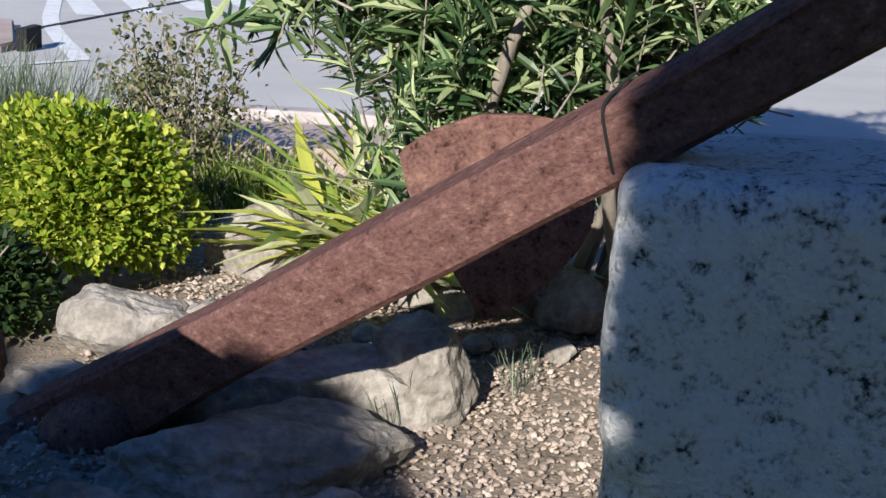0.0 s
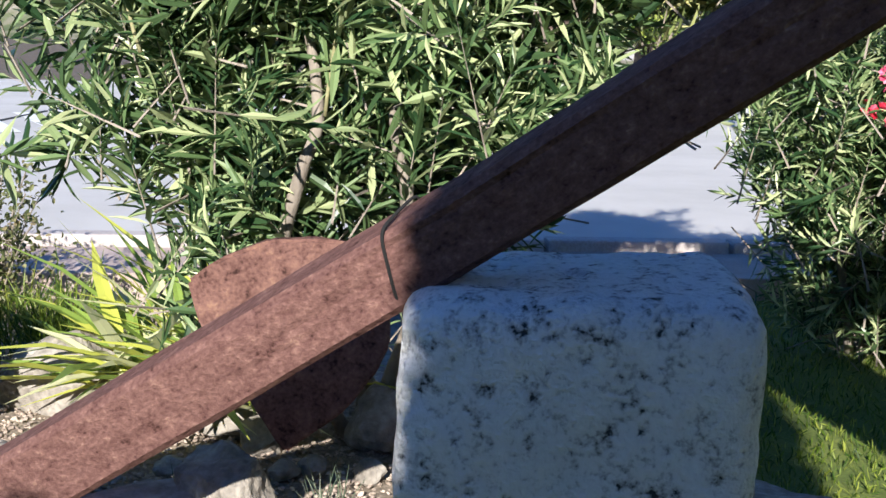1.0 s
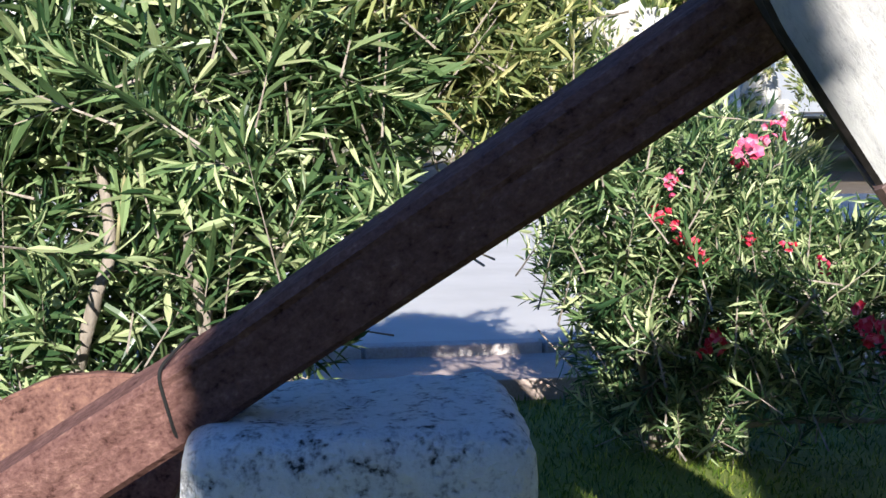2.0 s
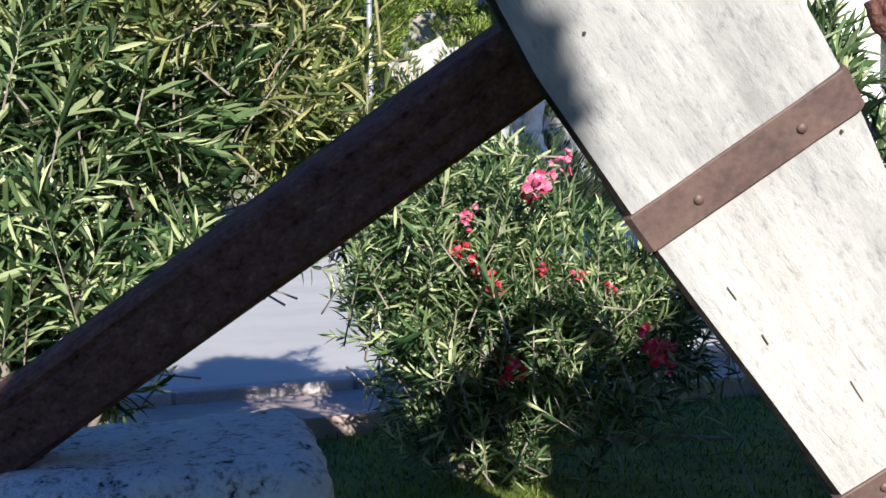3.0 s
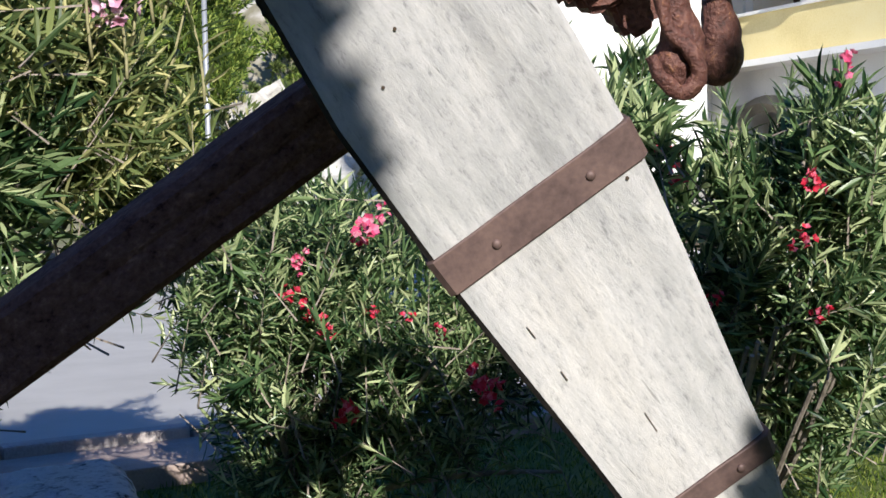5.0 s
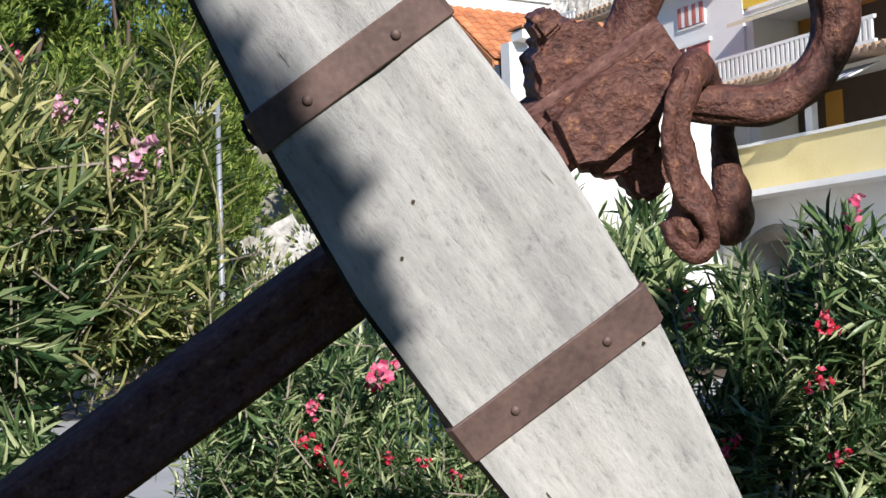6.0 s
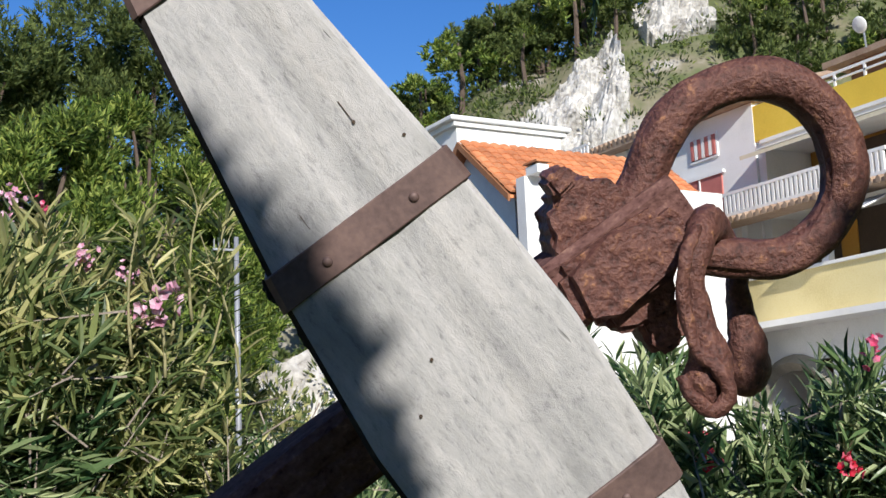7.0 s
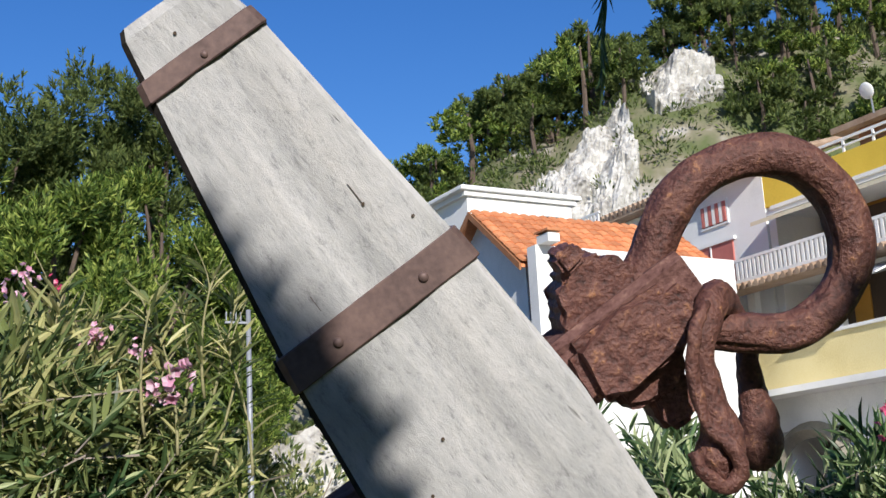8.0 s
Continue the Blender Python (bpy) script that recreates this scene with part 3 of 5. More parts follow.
# ---- stone block under the shank ----
def build_block():
    c = bmesh.new()
    bmesh.ops.create_cube(c, size=1)
    bmesh.ops.subdivide_edges(c, edges=c.edges[:], cuts=40, use_grid_fill=True)
    w, d, h, r = 0.6, 0.56, 1.02, 0.06
    for v in c.verts:
        p = Vector((v.co.x * w, v.co.y * d, v.co.z * h))
        q = Vector((max(-w / 2 + r, min(w / 2 - r, p.x)), max(-d / 2 + r, min(d / 2 - r, p.y)), max(-h / 2 + r, min(h / 2 - r, p.z))))
        o = p - q
        if o.length > 1e-6:
            p = q + o.normalized() * r
        n = p.normalized()
        a = noise.noise(p * 3.1) * 0.018 + noise.noise(p * 9) * 0.011 + noise.noise(p * 26) * 0.006
        pit = max(0.0, noise.noise(p * 17 + Vector((3, 3, 3))) - 0.42) * 0.05
        v.co = p + n * (a - pit)
        v.co.x -= max(0.0, -v.co.z) * 0.06
    c.transform(pose(0.645, 2.22, 0.385, 0, -2, -11))
    return tagged(part("stone_block", c, LIMESTONE, smooth=True), "large rough grey limestone block carrying the anchor shank", "stone block")


build_block()


# ---- ground ----
def sheet(name, x0, x1, y0, y1, z, mat, label, cat, nx=2, ny=2, wave=0.0, kind="structure"):
    xs, ys = np.linspace(x0, x1, nx), np.linspace(y0, y1, ny)
    verts = [(x, y, z + wave * noise.noise(Vector((x * 0.9, y * 0.9, 0))) + wave * 0.4 * noise.noise(Vector((x * 4, y * 4, 3)))) for y in ys for x in xs]
    faces = [(j * nx + i, j * nx + i + 1, (j + 1) * nx + i + 1, (j + 1) * nx + i) for j in range(ny - 1) for i in range(nx - 1)]
    ob = new(name, mesh_of(name, verts, faces, mat, True))
    return tagged(ob, label, cat, kind=kind)


sheet("ground", -400, 400, -300, 500, -0.06, SOIL, "bare brown earth ground all around", "ground", 60, 60)
def lawn_height(x, y):
    """Low lawn that dips under the gravel bed."""
    edge = 1.12 + 0.12 * noise.noise(Vector((y * 0.8, 2, 5)))
    a = 1 / (1 + math.exp(-(x - edge) / 0.04))
    near = 2.15 + 0.2 * noise.noise(Vector((x * 0.8, 7, 1)))
    b = 1 / (1 + math.exp((y - near) / 0.08))
    left = 1 / (1 + math.exp((x + 2.7 + 0.3 * noise.noise(Vector((y, 1, 1)))) / 0.1))
    k = max(a, b, left)
    return -0.05 + k * (0.13 if x > 0 else 0.09) + 0.015 * noise.noise(Vector((x * 0.9, y * 0.9, 0)))


xs, ys = np.linspace(-14, 14, 150), np.linspace(-12, 5.75, 120)
lv = [(x, y, lawn_height(x, y)) for y in ys for x in xs]
lf = [(b * 150 + a, b * 150 + a + 1, (b + 1) * 150 + a + 1, (b + 1) * 150 + a) for b in range(119) for a in range(149)]
tagged(new("lawn", mesh_of("lawn", lv, lf, TURF, True)), "short green lawn partly in shade", "lawn", kind="structure")
sheet("gravel_bed", -3.0, 1.35, 1.9, 5.72, 0.0, GRAVEL, "bed of pale crushed gravel round the anchor", "gravel", 60, 70, 0.02)
sheet("road", -60, 90, 6.5, 24, 0.1, ASPHALT, "grey asphalt road beyond the garden", "road", 40, 20)
tagged(part("pavement", box_bm(-30, 60, 5.7, 6.36, -0.05, 0.19, 0.01), PAVING), "pinkish paved strip along the kerb", "pavement", kind="structure")
# kerb stones
kerb = thing("kerb", "pale concrete kerb between planting and road", "kerb", (0, 6.43, 0), kind="structure")
bm = box_bm(-0.49, 0.49, -0.07, 0.07, -0.05, 0.25, 0.015)
kerb_stone = part("kerb_stone", bm, KERB, kerb)
kerb_stone.location.x = -14
for i in range(1, 42):
    o = kerb_stone.copy()
    scene.collection.objects.link(o)
    o.location.x = -14 + i


def strip(name, pts, width, z, label):
    verts, faces = [], []
    for i, p in enumerate(pts):
        a, b = Vector(pts[max(i - 1, 0)]), Vector(pts[min(i + 1, len(pts) - 1)])
        d = (b - a).normalized()
        s = Vector((-d.y, d.x)) * width / 2
        verts += [(p[0] + s.x, p[1] + s.y, z), (p[0] - s.x, p[1] - s.y, z)]
        if i:
            faces.append((2 * i - 2, 2 * i - 1, 2 * i + 1, 2 * i))
    return tagged(new(name, mesh_of(name, verts, faces, ROADPAINT)), label, "road marking", "road markings", "structure")


strip("lane_line", [(-4.6, 14.9), (-4.25, 13.73), (-3.73, 11.9), (-3.42, 10.95), (-3.08, 10.1), (-2.59, 8.94)], 0.15, 0.105, "white painted lane line curving on asphalt")
strip("stop_line", [(-4.9, 5.9 + 1.6), (-2.98, 8.4), (-2.62, 8.92)], 0.08, 0.108, "thin white painted line on asphalt")
for i in range(6):
    x, y = -3.9 + i * 0.44, 11.95 + i * 0.55
    strip("zebra_stripe", [(x + 0.45, y + 0.3), (x - 0.35, y + 2.5)], 0.27, 0.105, "white zebra crossing stripe on asphalt")
# thin near-black line across the road
dark_line = strip("road_dark_line", [(-3.75, 9.6), (-3.51, 10.78), (-3.29, 12.46), (-3.0, 14.36), (-2.7, 16.4)], 0.05, 0.111, "thin dark line across the asphalt")
dark_line.data.materials[0] = RUBBER
dark_line["category"], dark_line["group"] = "road seam", ""


# ---- rocks ----
def boulder(at, size, seed, label, mat=ROCK, flat=0.0, rz=0.0, sub=4, craggy=1.0):
    bm = bmesh.new()
    bmesh.ops.create_icosphere(bm, subdivisions=sub, radius=0.5)
    rnd = random.Random(seed)
    cuts = [(Vector((rnd.gauss(0, 1), rnd.gauss(0, 1), rnd.gauss(0, 1))).normalized(), rnd.uniform(0.3, 0.42)) for _ in range(9)]
    cuts.append((Vector((0, 0, 1)), 0.5 - flat))
    for v in bm.verts:
        p = v.co.copy()
        for n, d in cuts:
            e = p.dot(n) - d
            if e > 0:
                p -= n * e * 0.9
        v.co = p
    for v in bm.verts:
        q = v.co * 3 + Vector((seed, seed * 2, 0))
        v.co += v.co.normalized() * (noise.noise(q) * 0.07 + noise.noise(q * 3.3) * 0.035 * craggy + noise.noise(q * 9) * 0.014 * craggy)
    bm.transform(pose(at[0], at[1], at[2], 0, 0, rz) @ Matrix.Diagonal((*size, 1)))
    return tagged(part("rock", bm, mat, smooth=False), label, "rock", "garden rocks")


boulder((-0.3, 3.02, 0.0), (0.72, 0.44, 0.42), 3, "large pale boulder with flat top under the anchor", flat=0.1, rz=20, sub=5)
boulder((-0.02, 3.12, 0.1), (0.34, 0.3, 0.42), 5, "craggy pale rock lit by the sun", sub=5)
boulder((-0.86, 3.42, 0.07), (0.42, 0.26, 0.3), 8, "pale rounded rock in the planting bed")
boulder((-0.68, 3.48, 0.06), (0.2, 0.18, 0.22), 9, "small pale rock in the planting bed")
boulder((-0.98, 3.1, 0.03), (0.26, 0.2, 0.12), 12, "flat grey stone in the planting bed", flat=0.2)
boulder((-0.82, 3.16, 0.03), (0.18, 0.16, 0.12), 13, "flat grey stone in the planting bed", flat=0.2)
boulder((-0.55, 4.3, 0.09), (0.5, 0.3, 0.34), 15, "grey rock in shade behind the anchor")
boulder((0.44, 3.85, 0.08), (0.24, 0.22, 0.25), 17, "smooth round pale stone near the block")
boulder((0.62, 3.75, 0.06), (0.16, 0.14, 0.16), 19, "small grey stone near the block")
boulder((-0.2, 2.36, 0.06), (0.19, 0.15, 0.16), 21, "small angular white stone on gravel")
boulder((0.12, 2.5, 0.02), (0.3, 0.16, 0.1), 22, "flat pale stone on gravel", flat=0.1)
boulder((-0.06, 3.98, 0.05), (0.3, 0.2, 0.12), 23, "pale flat stone under the fluke", flat=0.1)
boulder((0.06, 3.82, 0.05), (0.17, 0.14, 0.14), 24, "small grey stone under the fluke")
boulder((-0.38, 2.66, 0.02), (0.72, 0.5, 0.36), 26, "broad pale rock beside the crown of the anchor", flat=0.12, rz=14, sub=5)
boulder((-0.7, 2.32, 0.04), (0.22, 0.18, 0.2), 27, "small pale rock at the foot of the anchor")
boulder((1.35, 3.05, 0.08), (0.5, 0.34, 0.2), 31, "low grey rock on the lawn behind the block", flat=0.1)
for i in range(9):
    r = random.Random(40 + i)
    boulder((-0.75 + 0.14 * i + r.uniform(-0.05, 0.05), 3.62 + r.uniform(-0.12, 0.12), 0.03), (r.uniform(0.06, 0.14), r.uniform(0.06, 0.12), r.uniform(0.06, 0.1)), 50 + i, "small pale stone on the gravel bed", sub=3)
bm = box_bm(-0.08, 0.08, -0.05, 0.05, 0, 0.1, 0.008)
bm.transform(pose(-0.08, 4.25, 0.02, 0, 8, 20))
tagged(part("stone_offcut", bm, KERB), "small white cut stone on the gravel", "stone")

# gravel chips
rnd = np.random.RandomState(3)
chips = []
for i in range(6):
    bm = bmesh.new()
    bmesh.ops.create_icosphere(bm, subdivisions=1, radius=0.5)
    for v in bm.verts:
        v.co = Vector((v.co.x, v.co.y * 0.75, v.co.z * 0.5)) * rnd.uniform(0.75, 1.2)
    me = bpy.data.meshes.new("gravel_chip")
    bm.to_mesh(me)
    bm.free()
    me.materials.append(PEBBLE_ONE)
    chips.append(me)
bed = thing("gravel", "loose pale crushed gravel chips on the bed", "gravel", kind="stuff")
for i in range(260):
    o = new("gravel_chip", chips[i % 6])
    o.parent = bed
    sz = rnd.uniform(0.014, 0.03)
    o.matrix_local = pose(rnd.uniform(0.0, 0.5), rnd.uniform(2.5, 3.4), 0.012, *rnd.uniform(-30, 30, 2), rnd.uniform(0, 360)) @ Matrix.Diagonal((sz, sz, sz, 1))
base = np.array([v.co[:] for v in chips[0].vertices])
tris = np.array([p.vertices[:] for p in chips[0].polygons])
n = 11000
c = np.stack([rnd.uniform(-1.0, 1.1, n), rnd.uniform(2.2, 4.4, n), rnd.uniform(0.0, 0.02, n)], 1)
ang, sz = rnd.uniform(0, 6.28, n), rnd.uniform(0.008, 0.026, n)
rot = np.stack([np.stack([np.cos(ang), -np.sin(ang), 0 * ang], 1), np.stack([np.sin(ang), np.cos(ang), 0 * ang], 1), np.stack([rnd.uniform(-0.4, 0.4, n), rnd.uniform(-0.4, 0.4, n), 0 * ang + 1], 1)], 1)
jit = 1 + rnd.uniform(-0.25, 0.25, (n, len(base), 1))
v = np.einsum("nij,nkj->nki", rot, base[None] * jit) * sz[:, None, None] + c[:, None]
f = (tris[None] + (np.arange(n) * len(base))[:, None, None]).reshape(-1, 3)
ob = part("gravel_spread", mesh_of("gravel_spread", v.reshape(-1, 3).tolist(), f.tolist(), PEBBLE), PEBBLE, bed)
tagged(ob, kind="stuff")


# ---- plants ----
def perpendicular(d, r):
    a = np.cross(d, r.normal(size=d.shape))
    return a / (np.linalg.norm(a, axis=-1, keepdims=True) + 1e-9)


def inside(r, blobs, n):
    """Random points in a union of ellipsoids, denser towards their skins."""
    w = np.array([b[3] * b[4] * b[5] for b in blobs]) ** 0.8
    k = r.choice(len(blobs), n, p=w / w.sum())
    b = np.array(blobs)[k]
    d = r.normal(size=(n, 3))
    d /= np.linalg.norm(d, axis=1)[:, None]
    return b[:, :3] + d * b[:, 3:] * (r.uniform(0.25, 1.0, n) ** 0.4)[:, None], d


def flower_mesh(name, mat, seed, blooms, spread, petal):
    r = np.random.RandomState(seed)
    P, W, U = [], [], []
    for _ in range(blooms):
        o = r.normal(size=3) * spread * 0.5
        ax = o / (np.linalg.norm(o) + 1e-6) + r.normal(size=3) * 0.4
        ax /= np.linalg.norm(ax)
        e = np.cross(ax, (0.3, 0.2, 0.9))
        e /= np.linalg.norm(e)
        g = np.cross(ax, e)
        for k in range(5):
            a = k * 1.2566 + 0.3
            P.append(o)
            W.append(e * math.cos(a) + g * math.sin(a) + ax * 0.45)
            U.append(ax)
    m = len(P)
    return blades(name, P, W, U, np.full(m, petal), np.full(m, petal * 0.85), mat, -0.1, 0.1)


FLOWERS = {"red": flower_mesh("flower_head", PETAL_RED, 1, 9, 0.05, 0.024), "pink": flower_mesh("flower_head", PETAL_PINK, 2, 12, 0.06, 0.025), "pale": flower_mesh("flower_head", PETAL_PALE, 3, 16, 0.075, 0.027)}


def oleander(label, base, blobs, shoots, seed, leaf=(0.1, 0.15), mat=OLEANDER, stems=9, flowers=(), whorls=9, group="oleander hedge", gap=None):
    r = np.random.RandomState(seed)
    t = thing("oleander", label, "shrub", base, group)
    o = np.array(base)
    hubs, hub_out = inside(r, blobs, max(8, shoots // 6))
    pick = r.randint(0, len(hubs), shoots)
    tips, out = hubs[pick] + r.normal(size=(shoots, 3)) * np.array([0.075, 0.075, 0.09]), hub_out[pick] + r.normal(size=(shoots, 3)) * 0.45
    if gap:  # shoots past the bush's open side stand higher up in it
        stray = (tips[:, 0] > gap[0]) & (tips[:, 2] < gap[1])
        tips[stray] += np.array([-0.45, 0.1, 0.3])
    up = out * 0.75 + np.array([0, 0, 0.75]) + r.normal(size=out.shape) * 0.3
    up /= np.linalg.norm(up, axis=1)[:, None]
    length = r.uniform(0.22, 0.42, shoots)
    P, W, U, LL = [], [], [], []
    for i in range(shoots):
        ph = r.uniform(0, 6.28)
        e = perpendicular(up[i][None], r)[0]
        g = np.cross(up[i], e)
        for k in range(whorls):
            f = k / (whorls - 1)
            p = tips[i] - up[i] * length[i] * (1 - f)
            for j in range(3):
                a = ph + j * 2.094 + k * 1.05
                rad = e * math.cos(a) + g * math.sin(a)
                open_ = 0.95 - 0.6 * f + r.uniform(-0.15, 0.2)
                P.append(p)
                W.append(rad * open_ + up[i] * (1 - 0.5 * open_) + r.normal(size=3) * 0.12)
                U.append(up[i] - rad * 0.3 + r.normal(size=3) * 0.2)
                LL.append(r.uniform(*leaf) * (0.75 + 0.25 * math.sin(math.pi * min(1, f + 0.25))))
    # leaves deep inside the bush, which close its heart
    core, way = inside(r, [(*b[:3], b[3] * 0.6, b[4] * 0.6, b[5] * 0.7) for b in blobs], shoots * 9)
    P, W, U = np.concatenate([P, core]), np.concatenate([W, way + r.normal(size=core.shape) + np.array([0, 0, 0.6])]), np.concatenate([U, r.normal(size=core.shape) + np.array([0, 0, 1.0])])
    LL = np.concatenate([LL, r.uniform(*leaf, len(core)) * 1.1])
    ok = P[:, 2] > base[2] + 0.03
    P, W, U, LL = P[ok], W[ok], U[ok], LL[ok]
    tagged(part("foliage", blades("foliage", P - o, W, U, LL, LL * r.uniform(0.11, 0.165, len(LL)), mat, 0.12), mat, t), kind="stuff")
    # woody stems from the base to some shoots, twigs to the rest
    for i in range(stems):
        tip = Vector(tips[i] - up[i] * length[i] * 0.6) - Vector(base)
        foot = Vector((r.uniform(-0.18, 0.18), r.uniform(-0.14, 0.14), -0.03))
        mid = foot.lerp(tip, 0.5) + Vector((r.uniform(-0.1, 0.1), r.uniform(-0.1, 0.1), 0.12))
        pts = bezier(foot, mid, tip, 9)
        bm = tube_bm(pts, [0.022 - 0.0018 * k for k in range(9)], 7)
        roughen(bm, 0.004, 16, i)
        part("stem", bm, BARK, t, smooth=True)
    verts, faces = [], []
    for i in range(shoots):
        a, b = Vector(tips[i] - up[i] * length[i] * 1.3) - Vector(base), Vector(tips[i]) - Vector(base)
        d = (b - a).normalized()
        s = d.orthogonal().normalized() * 0.004
        q = d.cross(s)
        k = len(verts)
        verts += [a + s, a - s * 0.5 + q, a - s * 0.5 - q, b]
        faces += [(k, k + 1, k + 3), (k + 1, k + 2, k + 3), (k + 2, k, k + 3)]
    tagged(part("twig_spread", mesh_of("twig_spread", verts, faces, BARK), BARK, t), kind="stuff")
    for x, y, z, kind, s in flowers:
        f = new("flower_head", FLOWERS[kind])
        f.parent = t
        f.matrix_local = pose(x - base[0], y - base[1], z - base[2], *r.uniform(0, 360, 3)) @ Matrix.Diagonal((s, s, s, 1))
        tagged(f, kind="stuff", label={"red": "deep red blossoms", "pink": "bright pink blossoms", "pale": "pale pink blossoms"}[kind])
    return t


hedge_a = oleander("tall leafy green oleander bush with slender grey stems", (0.45, 4.05, 0.0), [(0.0, 3.7, 1.05, 0.4, 0.4, 0.45), (0.4, 3.5, 1.5, 0.5, 0.42, 0.6), (0.85, 3.6, 1.5, 0.42, 0.38, 0.6), (-0.05, 3.6, 1.6, 0.38, 0.4, 0.5), (0.5, 3.7, 1.95, 0.5, 0.4, 0.35), (0.5, 4.1, 0.9, 0.4, 0.3, 0.55), (-0.38, 3.8, 1.45, 0.36, 0.35, 0.45), (0.1, 3.4, 1.5, 0.3, 0.2, 0.25)], 420, 11, (0.11, 0.17), stems=4, gap=(1.0, 1.35))
# this bush's sunlit look is partly painted, by its paler leaf colours
hedge_b = oleander("tall sunlit oleander bush with pale pink flowers", (0.5, 4.2, 0.1), [(1.0, 3.9, 1.75, 0.3, 0.3, 0.45), (1.3, 4.0, 1.75, 0.33, 0.3, 0.36), (1.1, 3.9, 2.0, 0.36, 0.3, 0.38), (1.5, 4.1, 1.75, 0.28, 0.25, 0.32), (0.8, 3.45, 1.95, 0.35, 0.25, 0.4)], 230, 12, (0.1, 0.15), OLEANDER_LIT_DRY, 3, [(1.37, 3.66, 2.07, "pale", 1.0), (1.33, 3.67, 2.03, "pale", 0.5), (1.14, 3.7, 2.22, "pale", 0.55), (1.06, 3.72, 2.16, "pale", 0.45), (0.92, 3.72, 2.4, "pale", 0.5), (1.02, 3.72, 2.38, "pink", 0.4), (0.88, 3.72, 2.35, "pale", 0.5), (1.28, 3.7, 2.17, "pale", 0.45)])
for tx, ty, lean in ((0.155, 3.42, 0.05), (0.445, 3.42, -0.04)):
    bm = tube_bm(spline([Vector((tx + 0.2, ty + 0.55, -0.02)), Vector((tx - lean, ty + 0.16, 0.5)), Vector((tx, ty, 0.9)), Vector((tx + lean, ty - 0.02, 1.12)), Vector((tx - lean, ty + 0.14, 1.6))], 5), [0.026 - 0.0007 * k for k in range(21)], 9)
    roughen(bm, 0.006, 12, 3)
    part("trunk", bm, BARK, hedge_a, "slender pale grey trunk", smooth=True).location = (-0.45, -4.05, 0)


def wands(bush, base, spots, seed, mat, leaf=0.13):
    """Slender upright shoots that stand clear of a bush, with sparse narrow leaves and a forked bare tip."""
    r = np.random.RandomState(seed)
    for x, y, z, h in spots:
        foot = Vector((x - base[0] + r.uniform(-0.06, 0.06), y - base[1] + 0.05, z - base[2]))
        tip = foot + Vector((r.uniform(-0.12, 0.12), r.uniform(-0.06, 0.06), h))
        pts = bezier(foot, foot.lerp(tip, 0.5) + Vector((r.uniform(-0.05, 0.05), 0, 0.02)), tip, 9)
        st = part("shoot", tube_bm(pts, [0.006 - 0.0004 * k for k in range(9)], 6), WANDBARK, bush, "slender pale green shoot", smooth=True)
        for sg in (-1, 1):
            e = tip + Vector((sg * r.uniform(0.04, 0.1), r.uniform(-0.03, 0.03), r.uniform(0.06, 0.16)))
            part("twig", tube_bm(bezier(pts[-2], tip, e, 5), [0.003, 0.003, 0.0025, 0.002, 0.0015], 5), WANDBARK, st)
        P, W = [], []
        for k, p in enumerate(pts[1:]):
            for j in range(3 + (k > 5) * 4):
                a = r.uniform(0, 6.28)
                P.append(np.array(p) + r.normal(size=3) * 0.006)
                W.append(np.array((math.cos(a), math.sin(a), r.uniform(0.35, 1.3))))
        m = len(P)
        LL = r.uniform(0.6, 1.15, m) * leaf
        part("leaves", blades("leaves", P, W, r.normal(size=(m, 3)) * 0.4 + np.array([0, 0, 1.0]), LL, LL * 0.13, mat, 0.15), mat, st)


r = np.random.RandomState(77)
wands(hedge_b, (0.5, 4.2, 0.1), [(0.88 + 0.055 * k + r.uniform(-0.03, 0.03), 3.66 + r.uniform(-0.06, 0.1), 1.82 + r.uniform(-0.1, 0.22), r.uniform(0.3, 0.55)) for k in range(15)], 5, OLEANDER_LIT_DRY)
wands(hedge_a, (0.45, 4.05, 0.0), [(-0.3 + 0.12 * k, 3.3 + r.uniform(-0.05, 0.1), 1.2 + r.uniform(-0.2, 0.5), r.uniform(0.3, 0.5)) for k in range(8)], 6, OLEANDER, 0.15)
FB = [(2.23, 4.3, 1.21, "pink", 0.7), (2.19, 4.3, 1.09, "red", 0.9), (2.21, 4.15, 1.02, "red", 0.9), (2.25, 4.1, 0.96, "red", 0.9), (2.32, 3.85, 1.36, "pink", 1.1), (2.34, 4.12, 0.62, "red", 1.1), (2.62, 3.6, 0.78, "red", 1.0), (2.66, 3.58, 0.73, "red", 1.0), (2.55, 3.75, 0.95, "red", 0.6), (2.4, 4.0, 1.02, "red", 0.6), (2.38, 4.05, 1.28, "red", 0.6), (2.42, 3.85, 1.42, "pink", 0.7), (2.5, 3.9, 1.0, "red", 0.5), (2.72, 3.75, 0.72, "red", 0.7)]
oleander("oleander bush with bright red and pink flowers on the lawn", (2.5, 4.85, 0.09), [(2.15, 4.55, 0.98, 0.42, 0.4, 0.4), (2.65, 4.35, 0.95, 0.5, 0.45, 0.42), (2.45, 4.55, 1.3, 0.42, 0.4, 0.28), (2.95, 4.2, 0.8, 0.4, 0.4, 0.4), (2.3, 4.75, 0.5, 0.3, 0.25, 0.32), (2.55, 4.6, 0.42, 0.35, 0.3, 0.3), (1.9, 4.45, 1.36, 0.2, 0.22, 0.2), (1.95, 4.3, 1.5, 0.22, 0.2, 0.2)], 420, 13, (0.085, 0.13), flowers=FB, stems=10)
